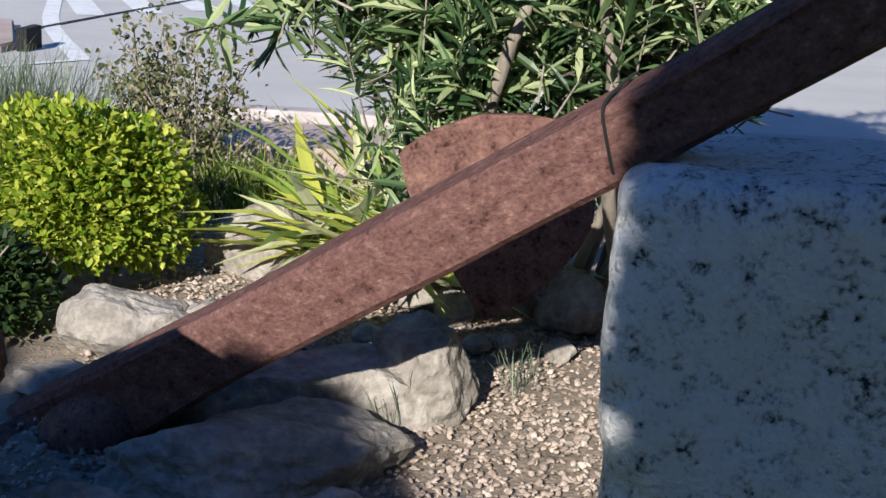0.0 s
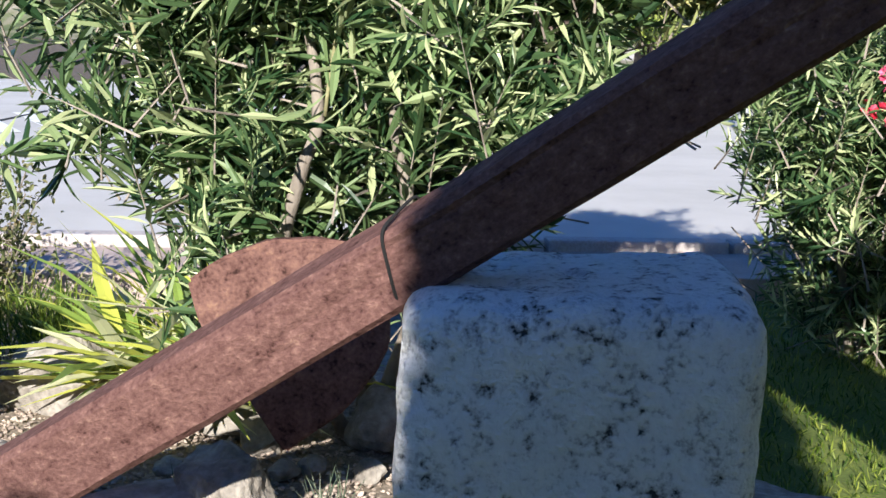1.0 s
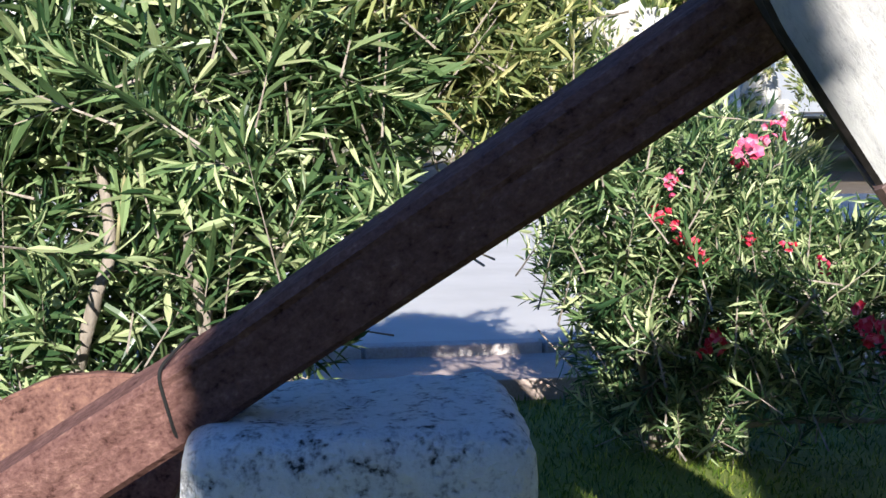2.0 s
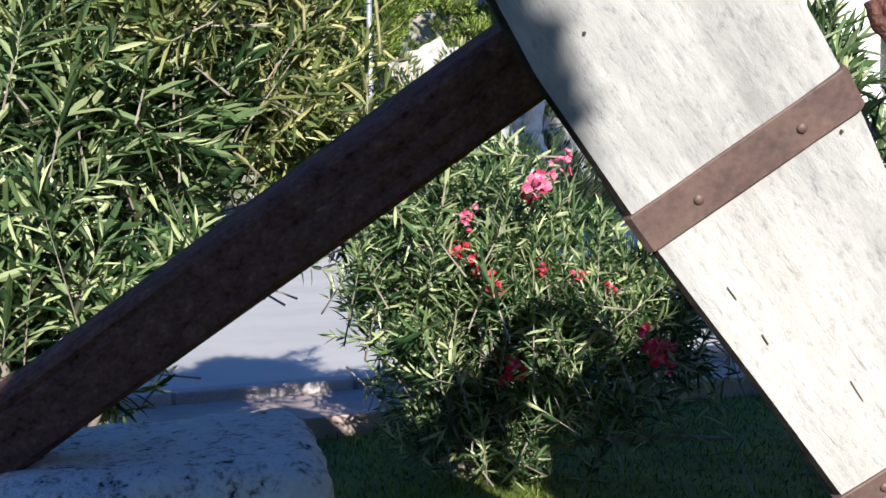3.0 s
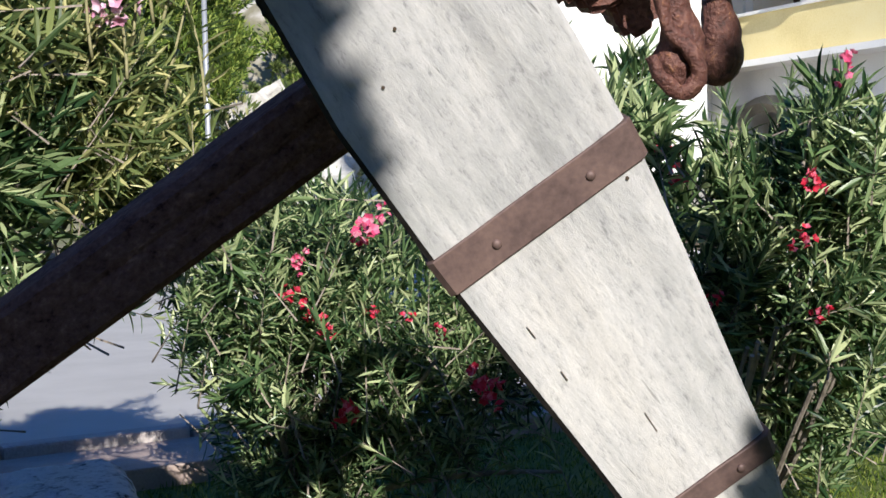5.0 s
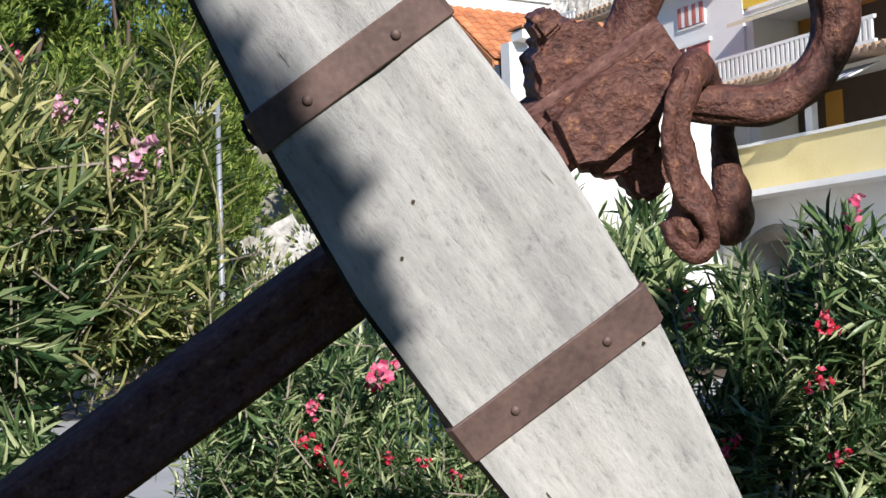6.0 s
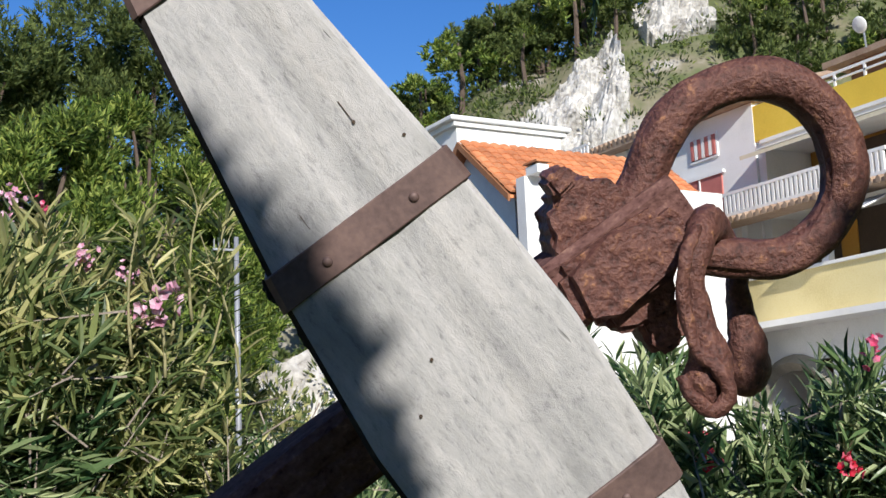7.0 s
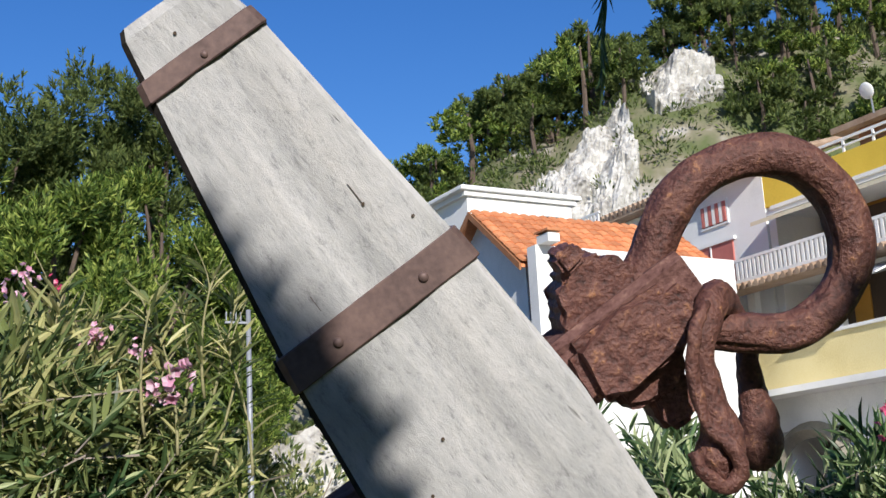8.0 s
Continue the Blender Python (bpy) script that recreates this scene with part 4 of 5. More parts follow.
FC = [(3.63, 2.95, 1.46, "red", 0.9), (3.6, 2.98, 1.26, "red", 0.9), (3.25, 3.3, 1.6, "red", 0.9), (3.28, 3.28, 1.5, "red", 0.9), (3.37, 3.2, 1.04, "red", 0.8), (3.66, 2.95, 0.99, "red", 0.7), (3.68, 2.85, 1.88, "pink", 0.8)]
oleander("dense green oleander bush with few red flowers", (4.0, 3.9, 0.1), [(3.6, 3.5, 1.15, 0.42, 0.42, 0.6), (4.0, 3.3, 1.25, 0.5, 0.45, 0.65), (4.7, 3.4, 1.2, 0.55, 0.45, 0.65), (4.3, 3.7, 0.7, 0.7, 0.5, 0.4), (5.3, 3.1, 1.2, 0.55, 0.45, 0.6), (3.25, 3.85, 1.45, 0.36, 0.3, 0.42), (3.85, 3.05, 1.6, 0.2, 0.2, 0.35), (3.02, 3.25, 1.6, 0.22, 0.2, 0.3), (3.35, 3.6, 1.75, 0.25, 0.2, 0.25)], 540, 14, (0.12, 0.17), flowers=FC, stems=9)


def mound(name, label, cat, at, radii, count, leaf, aspect, mat, seed, group=""):
    """Dome of many small leaves over short twigs."""
    r = np.random.RandomState(seed)
    t = thing(name, label, cat, at, group)
    lob = [(r.uniform(-0.45, 0.45) * radii[0], r.uniform(-0.45, 0.45) * radii[1], r.uniform(0.35, 0.75) * radii[2], radii[0] * r.uniform(0.4, 0.62), radii[1] * r.uniform(0.4, 0.62), radii[2] * r.uniform(0.3, 0.45)) for _ in range(9)]
    P, d = inside(r, lob, count)
    W = d + r.normal(size=d.shape) * 0.6 + np.array([0, 0, 0.35])
    U = np.array([0, 0, 1.0]) + r.normal(size=d.shape) * 0.5
    LL = r.uniform(leaf * 0.7, leaf * 1.25, count)
    ok = P[:, 2] > 0.02
    part("leaves", blades("leaves", P[ok], W[ok], U[ok], LL[ok], LL[ok] * aspect, mat, 0.1, 0.15), mat, t)
    for i in range(7):
        q = Vector(P[i * 3])
        q.z = abs(q.z)
        part("stem", tube_bm(bezier((q.x * 0.2, q.y * 0.2, -0.02), (q.x * 0.4, q.y * 0.4, q.z * 0.6), q, 6), [0.008 - 0.001 * k for k in range(6)], 5), BARK, t)
    return t


mound("golden_shrub", "rounded golden-green shrub with small glossy leaves", "shrub", (-1.1, 3.95, 0.06), (0.375, 0.34, 0.57), 11000, 0.029, 0.7, EUONYMUS, 5)
mound("low_shrub", "low dark green clipped shrub in shade", "shrub", (-1.4, 3.48, 0.0), (0.34, 0.26, 0.34), 3000, 0.035, 0.55, CYPRESS, 6)


def strap_plant(at, count, length, width, seed, lean):
    r = np.random.RandomState(seed)
    t = thing("strap_leaf_plant", "clump of arching yellow-striped strap leaves", "plant", at, "strap leaf plants")
    for k in range(count):
        a, ln = r.uniform(0, 6.28), r.uniform(0.5, 1.0) * length
        w = np.array([[math.cos(a) * lean * r.uniform(0.2, 1), math.sin(a) * lean * r.uniform(0.2, 1), 1.0]])
        m = blades("leaf", r.normal(size=(1, 3)) * 0.07 * np.array([1, 1, 0.3]), w, np.array([[0, 0, 1.0]]) + 0.2 * r.normal(size=(1, 3)), [ln], [width * r.uniform(0.7, 1.35)], STRAPS[k % 3], r.uniform(0.2, 0.6), 0.2)
        part("leaf", m, STRAPS[k % 3], t)


def sprays(name, label, cat, at, count, length, width, mat, seed, lean=0.8, spread=0.1, bend=0.3, squash=1.0):
    """Tuft of long blades from one base."""
    r = np.random.RandomState(seed)
    t = thing(name, label, cat, at)
    a, k = r.uniform(0, 6.28, count), r.uniform(0.1, 1.0, count) * lean
    W = np.stack([np.cos(a) * k, np.sin(a) * k * squash, np.ones(count)], 1)
    P = r.normal(size=(count, 3)) * spread
    P[:, 2] = abs(P[:, 2]) * 0.3
    U = -np.stack([np.cos(a), np.sin(a), -0.6 + 0 * a], 1)
    LL = r.uniform(length * 0.5, length, count)
    tagged(part("foliage", blades("foliage", P, W, np.array([0, 0, 1.0]) + 0.2 * r.normal(size=W.shape), LL, r.uniform(0.7, 1.2, count) * width, mat, bend, 0.2), mat, t), kind="stuff")
    return t


strap_plant((-0.28, 4.15, 0.12), 130, 0.66, 0.048, 7, 2.4)
strap_plant((0.0, 4.05, 0.12), 90, 0.56, 0.042, 8, 2.2)
strap_plant((-0.12, 4.4, 0.1), 70, 0.75, 0.03, 18, 1.2)
sprays("silver_grass", "soft silvery tuft of fine grass", "plant", (-1.72, 4.75, 0.08), 2400, 0.6, 0.006, LAVENDER, 9, 0.7, 0.22, 0.15)
sprays("grass_tuft", "soft green tuft of fine grass beside the golden shrub", "plant", (-0.72, 4.75, 0.03), 500, 0.36, 0.006, GRASS, 19, 0.9, 0.14, 0.2)
sprays("weed", "small green weed growing behind the stone block", "plant", (1.0, 3.3, 0.1), 26, 0.3, 0.03, OLEANDER, 29, 1.6, 0.05, 0.1)
for gx, gy in ((9.2, 21.5), (10.4, 21.8), (11.6, 22.4), (12.8, 22.8), (9.8, 20.8)):
    sprays("dry_grass", "tall yellowish grass tuft below the limestone bank", "plant", (gx, gy, 0.0), 200, 2.0, 0.07, OLEANDER_LIT_DRY, int(gx * 10), 0.9, 0.4, 0.3)
for i in range(5):
    r = random.Random(i)
    sprays("weed", "thin dry grass weed in the gravel", "plant", (r.uniform(-0.2, 0.3), r.uniform(2.9, 3.3), 0.0), 10, 0.22, 0.004, LAVENDER, 60 + i, 0.7, 0.02, 0.15)


def thin_rose(at, seed):
    r = np.random.RandomState(seed)
    t = thing("rose_bush", "sparse rose bush with thin twigs and small leaves", "shrub", at, "rose bushes")
    P, W = [], []
    for i in range(17):
        a = r.uniform(0, 6.28)
        tip = Vector((math.cos(a) * r.uniform(0.05, 0.34), math.sin(a) * r.uniform(0.05, 0.25), r.uniform(0.35, 0.72)))
        pts = bezier((0, 0, 0), (tip.x * 0.3, tip.y * 0.3, tip.z * 0.6), tip, 8)
        part("stem", tube_bm(pts, [0.006 - 0.0005 * k for k in range(8)], 5), BARK, t)
        for p in pts[2:]:
            for _ in range(15):
                P.append(np.array(p) + r.normal(size=3) * 0.035)
                W.append(r.normal(size=3) + np.array([0, 0, 0.4]))
    m = len(P)
    part("leaves", blades("leaves", P, W, r.normal(size=(m, 3)) + np.array([0, 0, 1.0]), r.uniform(0.02, 0.036, m), r.uniform(0.012, 0.02, m), ROSELEAF, 0.1), ROSELEAF, t)


thin_rose((-0.98, 4.95, 0.05), 1)
thin_rose((-1.25, 5.2, 0.1), 2)

# lawn blades
r = np.random.RandomState(21)
n = 34000
P = np.stack([r.uniform(1.15, 6.0, n), r.uniform(1.6, 5.7, n), np.full(n, 0.075)], 1)
W = r.normal(size=(n, 3)) * 0.45 + np.array([0, 0, 1.0])
tagged(part("grass", blades("grass", P, W, r.normal(size=(n, 3)), r.uniform(0.02, 0.048, n), r.uniform(0.004, 0.007, n), GRASS, 0.2), GRASS), "short green grass blades of the lawn", "grass", kind="stuff")
# cut dry stems at the foot of the far bush
for i in range(14):
    q = random.Random(100 + i)
    x, y = 3.7 + q.uniform(-0.15, 0.35), 3.3 + q.uniform(-0.15, 0.2)
    bm = tube_bm(bezier((3.9 + q.uniform(-0.1, 0.1), 3.6, 0.07), (x - 0.05, y + 0.1, 0.35), (x - 0.2 + q.uniform(-0.08, 0.08), y - 0.25, 0.75 + q.uniform(0, 0.2)), 7), [0.012, 0.012, 0.011, 0.011, 0.01, 0.01, 0.009], 6)
    tagged(part("cut_stem", bm, BARK), "pale dry cut stem below the oleander", "stem", "cut stems")


# ---- trees ----
def needles(name, pos, way, length, width, seed, mat):
    """Many small pointed tufts in one mesh."""
    r = np.random.RandomState(seed)
    pos, way = np.asarray(pos, float), np.asarray(way, float)
    way = way / (np.linalg.norm(way, axis=1)[:, None] + 1e-9)
    side = perpendicular(way, r)
    L, W = np.asarray(length, float)[:, None], np.asarray(width, float)[:, None]
    v = np.stack([pos, pos + way * L * 0.45 + side * W * 0.5, pos + way * L, pos + way * L * 0.45 - side * W * 0.5], 1).reshape(-1, 3)
    me = bpy.data.meshes.new(name)
    me.from_pydata(v.tolist(), [], np.arange(len(v)).reshape(-1, 4).tolist())
    me.materials.append(mat)
    return me


def tree_mesh(seed, radii, clumps, per, needle, mat, flat=0.5, shoot=0.34, slim=0.24):
    """Crown of clumps; each clump is a dome of short shoots set with needles that point along them."""
    r = np.random.RandomState(seed)
    c, d = inside(r, [(0, 0, 0, *radii)], clumps)
    c[:, 2] += r.normal(size=clumps) * radii[2] * 0.12
    cs = r.uniform(0.2, 0.38, clumps) * min(radii)
    shoots = max(4, per // 18)
    S = np.repeat(c, shoots, 0)
    q = r.normal(size=S.shape)
    q /= np.linalg.norm(q, axis=1)[:, None]
    S = S + q * np.repeat(cs, shoots)[:, None] * np.array([1, 1, flat]) * (r.uniform(0.15, 1, len(S)) ** 0.4)[:, None]
    A = q * np.array([0.8, 0.8, 0.4]) + np.array([0, 0, 0.75]) + r.normal(size=S.shape) * 0.2
    A /= np.linalg.norm(A, axis=1)[:, None]
    ln = r.uniform(0.6, 1.2, len(S)) * shoot
    P, A2 = np.repeat(S, 18, 0), np.repeat(A, 18, 0)
    P = P + A2 * (np.repeat(ln, 18) * r.uniform(-0.4, 0.6, len(P)))[:, None]
    W = A2 * 1.1 + r.normal(size=P.shape) * 0.5
    LL = r.uniform(0.6, 1.2, len(P)) * needle
    return needles("crown", P, W, LL, LL * slim, seed, mat), c


def pine(at, h, radii, seed, label, clumps=55, per=70, needle=0.38, mat=NEEDLE, group="pine trees"):
    t = thing("pine_tree", label, "tree", at, group)
    me, c = tree_mesh(seed, radii, clumps, per, needle, mat, 0.95)
    o = part("crown", me, mat, t)
    o.location = (0, 0, h)
    bm = tube_bm([(0, 0, -0.3), (0.1, 0.05, h * 0.4), (-0.05, 0.1, h * 0.75), (0, 0, h + radii[2] * 0.6)], [h * 0.028, h * 0.024, h * 0.017, 0.03], 8)
    roughen(bm, 0.04, 1.5, seed)
    part("trunk", bm, PINEBARK, t)
    for i in range(8):
        e = Vector(c[i * 3 % len(c)]) + Vector((0, 0, h))
        s = Vector((0, 0, h * 0.6 + (e.z - h * 0.6) * 0.4))
        part("limb", tube_bm(bezier(s, s.lerp(e, 0.5) + Vector((0, 0, 0.2)), e, 6), [0.07, 0.06, 0.05, 0.04, 0.03, 0.015], 6), PINEBARK, t)
    return t


pine((4.2, 25.5, 0), 8.0, (2.2, 2.0, 3.2), 71, "tall dark green pine behind the road", 42, 1260, 0.16, FARNEEDLE)
pine((6.0, 26.3, 0), 8.6, (2.2, 2.0, 3.4), 72, "tall dark green pine behind the road", 42, 1260, 0.16, FARNEEDLE)
pine((7.7, 25.8, 0), 8.7, (1.9, 1.7, 3.4), 73, "tall dark green pine behind the road", 42, 1260, 0.16, FARNEEDLE)
pine((4.9, 22.2, 0), 5.9, (1.6, 1.5, 2.4), 74, "bright green young pine behind the road", 34, 1260, 0.165)
pine((2.6, 24.0, 0), 6.6, (1.9, 1.9, 2.8), 75, "bright green pine in front of darker trees", 34, 1260, 0.165)
pine((8.7, 24.6, 0), 5.7, (1.5, 1.4, 2.4), 76, "bright green young pine behind the road", 30, 1260, 0.165)
pine((6.9, 22.4, 0), 5.9, (1.5, 1.4, 2.6), 77, "bright green young pine behind the road", 34, 1260, 0.165)
pine((8.0, 22.8, 0), 4.6, (1.3, 1.2, 2.0), 80, "bright green young pine beside the lamp post", 24, 1260, 0.14)
pine((0.2, 26.5, 0), 7.0, (2.2, 2.0, 2.8), 78, "tall dark green pine behind the road", 42, 1260, 0.16, FARNEEDLE)
pine((6.0, 20.6, 0), 2.6, (1.3, 1.2, 1.7), 79, "low bright green young pine beside the lamp post", 20, 1260, 0.14)


# ---- hill ----
def hill_height(x, y):
    """Steep wooded ridge that rises to the east."""
    d = (x * 0.56 + y * 0.83) - 52
    along = x * 0.83 - y * 0.56
    rise = 1 / (1 + math.exp(-(d - 12) / 3.0))
    top = float(np.interp(along, [-16, -9.5, -7, -5.6, -2.8, 0, 2.7, 6, 10, 16], [15, 17, 20, 22.5, 24.5, 25.5, 26.5, 28.5, 30, 31]))
    q = Vector((x * 0.05, y * 0.05, 0))
    return rise * top + noise.noise(q) * 1.5 * rise + noise.noise(q * 3.1) * 1.0 * rise + noise.noise(q * 9) * 0.7 * rise - 0.4 * (1 - rise)


def bare(along, d):
    """Where the cliff shows: one sloping face, and one higher up."""
    wob = 1.6 * noise.noise(Vector((along * 0.35, d * 0.3, 2)))
    low = -0.6 < along + wob * 0.4 < 5.6 and 13.2 < d + wob * 0.6 < 15.8 + 0.5 * along
    high = 7.0 < along + wob * 0.5 < 11.2 and 16.2 < d + wob * 0.8 < 20
    return low or high


def on_hill(along, d):
    x, y = 0.56 * (d + 52) + 0.83 * along, 0.83 * (d + 52) - 0.56 * along
    return x, y, hill_height(x, y)


xs, ys = np.linspace(-30, 130, 130), np.linspace(30, 130, 100)
hv = [(x, y, hill_height(x, y)) for y in ys for x in xs]
hf = [(j * 130 + i, j * 130 + i + 1, (j + 1) * 130 + i + 1, (j + 1) * 130 + i) for j in range(99) for i in range(129)]
tagged(new("hillside", mesh_of("hillside", hv, hf, HILLSIDE, True)), "steep hillside of scrub and pale limestone cliff", "hill", kind="structure")
# the bare rock faces, broken into ledges and clefts, proud of the slope
cliff = thing("cliff", "bare pale limestone cliff on the wooded hillside", "cliff", kind="structure")
for a0, a1, d0, d1 in ((-2.5, 7.5, 11.0, 23.0), (4.8, 13.6, 13.0, 23.0)):
    na, nd = int((a1 - a0) * 7), int((d1 - d0) * 7)
    cv = []
    for j in range(nd):
        for i in range(na):
            al, d = a0 + (a1 - a0) * i / (na - 1), d0 + (d1 - d0) * j / (nd - 1)
            x, y, z = on_hill(al, d)
            q = Vector((x, y, z)) * 0.33
            edge = min(al - a0, a1 - al, d - d0, d1 - d) / 1.5
            crag = abs(noise.noise(q)) * 2.2 + abs(noise.noise(q * 2.7)) * 1.1 + abs(noise.noise(q * 6.5)) * 0.55 + noise.noise(q * 15) * 0.18
            lift = (crag - 0.25) if bare(al, d) else -0.9
            lift = min(lift, edge * 2 - 1.2)
            cv.append((x - 0.4 * lift, y - 0.62 * lift, z + 0.55 * lift))
    cf = [(j * na + i, j * na + i + 1, (j + 1) * na + i + 1, (j + 1) * na + i) for j in range(nd - 1) for i in range(na - 1)]
    part("rock_face", mesh_of("rock_face", cv, cf, CLIFF), CLIFF, cliff)


# wood on the hill: a few crowns, copied
protos = []
for k in range(6):
    mat = (FARNEEDLE, NEEDLE, FARNEEDLE)[k % 3]
    t = thing("hill_pine", ("dark green pine growing on the hillside", "bright green pine growing on the hillside", "dark green pine growing on the hillside")[k % 3], "tree", (0, 0, -50), "pines on the hill")
    me, c = tree_mesh(90 + k, (2.1, 2.1, 1.5), 20, 198, 0.33, mat, 0.5, 0.36, 0.26)
    o = part("crown", me, mat, t)
    o.location = (0, 0, 3.0)
    part("trunk", tube_bm([(0, 0, -0.8), (0.2, 0.1, 2), (0, 0, 4.2)], [0.18, 0.14, 0.05], 6), PINEBARK, t)
    protos.append(t)
q = random.Random(5)
placed = 0
while placed < 125:
    along, d = q.uniform(-11, 23), q.uniform(7, 25)
    if bare(along, d) or (11.0 < d and bare(along, d + 2.2)) or bare(along, d + 1.0):
        continue
    x, y, z = on_hill(along, d)
    s = q.uniform(0.7, 1.15)
    m = pose(x, y, z, 0, 0, q.uniform(0, 360)) @ Matrix.Diagonal((s, s, s * q.uniform(0.85, 1.25), 1))
    if placed < 6:
        protos[placed].matrix_basis = m
    else:
        copy_thing(protos[placed % 6], Matrix.Identity(4)).matrix_basis = m
    placed += 1
# low scrub between the pines
r = np.random.RandomState(31)
P, W = [], []
for k in range(1100):
    along, d = r.uniform(-12, 24), r.uniform(4, 26)
    if bare(along, d) and r.uniform() < 0.72:
        continue
    x, y, z = on_hill(along, d)
    w = r.normal(size=(60, 3))
    w /= np.linalg.norm(w, axis=1)[:, None]
    P.append(np.array((x, y, z + 0.2)) + w * np.array([0.9, 0.9, 0.6]) * r.uniform(0.5, 1.2))
    W.append(w + np.array([0, 0, 0.5]))
P, W = np.concatenate(P), np.concatenate(W)
LL = r.uniform(0.2, 0.4, len(P))
tagged(part("hill_scrub", needles("hill_scrub", P, W, LL, LL * 0.35, 32, FARNEEDLE), FARNEEDLE), "low green scrub covering the hillside between pines", "scrub", kind="stuff")
boulder((10.5, 24.5, 1.0), (5.5, 2.5, 6.5), 221, "pale limestone bank beside the road", CLIFF, craggy=3.0, sub=5, rz=-10)
boulder((13.5, 25.5, 0.8), (5.0, 2.5, 5.5), 222, "pale limestone bank beside the road", CLIFF, craggy=3.0, sub=5)


P, W = [], []
for k in range(90):
    cx, cy, cz = (10.5, 24.5, 1.0) if k % 2 else (13.5, 25.5, 0.8)
    ex, ez = r.uniform(-0.85, 0.85), r.uniform(-0.25, 0.9)
    if ex * ex + ez * ez > 0.95:
        continue
    ey = math.sqrt(1 - ex * ex - ez * ez) * 0.85
    w = r.normal(size=(110, 3))
    w /= np.linalg.norm(w, axis=1)[:, None]
    P.append(np.array((cx + ex * 2.6, cy - ey * 1.25, cz + ez * 3.0)) + w * r.uniform(0.15, 0.4))
    W.append(w + np.array([0, -0.3, 0.5]))
P, W = np.concatenate(P), np.concatenate(W)
LL = r.uniform(0.12, 0.28, len(P))
tagged(part("bank_scrub", needles("bank_scrub", P, W, LL, LL * 0.3, 33, OLEANDER_LIT_DRY), OLEANDER_LIT_DRY), "yellow-green scrub growing on the limestone bank", "scrub", kind="stuff")


# ---- buildings (fronts face the road, towards minus x or minus y) ----
def bx(name, parent, mat, x0, x1, y0, y1, z0, z1, bevel=0.0, label=""):
    return part(name, box_bm(x0, x1, y0, y1, z0, z1, bevel, 1), mat, parent, label)


def window_x(parent, x, y0, y1, z0, z1, mat=GLASS, frame_mat=WHITEWALL, name="window"):
    """Window in a wall that faces minus x: frame, pane and bar."""
    w = bx(name, parent, frame_mat, x - 0.06, x + 0.1, y0 - 0.07, y0, z0 - 0.07, z1 + 0.07)
    for a in ((y1, y1 + 0.07, z0 - 0.07, z1 + 0.07), (y0, y1, z1, z1 + 0.07), (y0, y1, z0 - 0.07, z0), ((y0 + y1) / 2 - 0.025, (y0 + y1) / 2 + 0.025, z0, z1)):
        bx("frame", w, frame_mat, x - 0.06, x + 0.1, *a)
    bx("pane", w, mat, x - 0.02, x + 0.02, y0, y1, z0, z1)
    return w


def roof_tiles(parent, x0, x1, y_ridge, z_ridge, y_eave, z_eave, mat, rows=9, cols=16):
    """Overlapping tiles down one slope; ridge along x."""
    dy, dz = y_eave - y_ridge, z_eave - z_ridge
    ln = math.hypot(dy, dz)
    a = math.atan2(dz, dy)
    n = Vector((0, -math.sin(a), math.cos(a)))
    if n.z < 0:
        n = -n
    w, l = (x1 - x0) / cols, ln / rows
    verts, faces = [], []
    seg = 5
    for e in (0, 1):
        for k in range(seg + 1):
            ang = math.pi * k / seg
            verts.append((-math.cos(ang) * w * 0.52, e * l * 1.15, math.sin(ang) * w * 0.26 + (0.04 if e else 0.0)))
    for k in range(seg):
        faces.append((k, k + 1, seg + 2 + k, seg + 1 + k))
    faces.append(tuple(range(seg, -1, -1)))
    faces.append(tuple(range(seg + 1, 2 * seg + 2)))
    me = mesh_of("roof_tile", verts, faces, mat)
    d = Vector((0, dy, dz)).normalized()
    xax = Vector((1, 0, 0))
    rot = Matrix((xax, d, n)).transposed().to_4x4()
    for i in range(cols):
        for j in range(rows):
            o = new("roof_tile", me)
            o.parent = parent
            o.matrix_local = Matrix.Translation(Vector((x0 + w * (i + 0.5), y_ridge, z_ridge)) + d * l * j + n * 0.06) @ rot


# small house with a tiled gable roof
h = thing("small_house", "small white house with an orange clay-tile gable roof", "house")
GX, GY, GZ = 20.0, 32.92, 11.55
bm = bmesh.new()
prof = [(GY - 2.35, 2.0), (GY - 2.35, 9.6), (GY, GZ - 0.15), (GY + 2.35, 9.6), (GY + 2.35, 2.0)]
fr, bk = [bm.verts.new((GX + 0.35, y, z)) for y, z in prof], [bm.verts.new((GX + 7.5, y, z)) for y, z in prof]
bm.faces.new(fr)
bm.faces.new(bk[::-1])
for i in range(5):
    bm.faces.new((fr[i], bk[i], bk[(i + 1) % 5], fr[(i + 1) % 5]))
part("wall", bm, WHITEWALL, h)
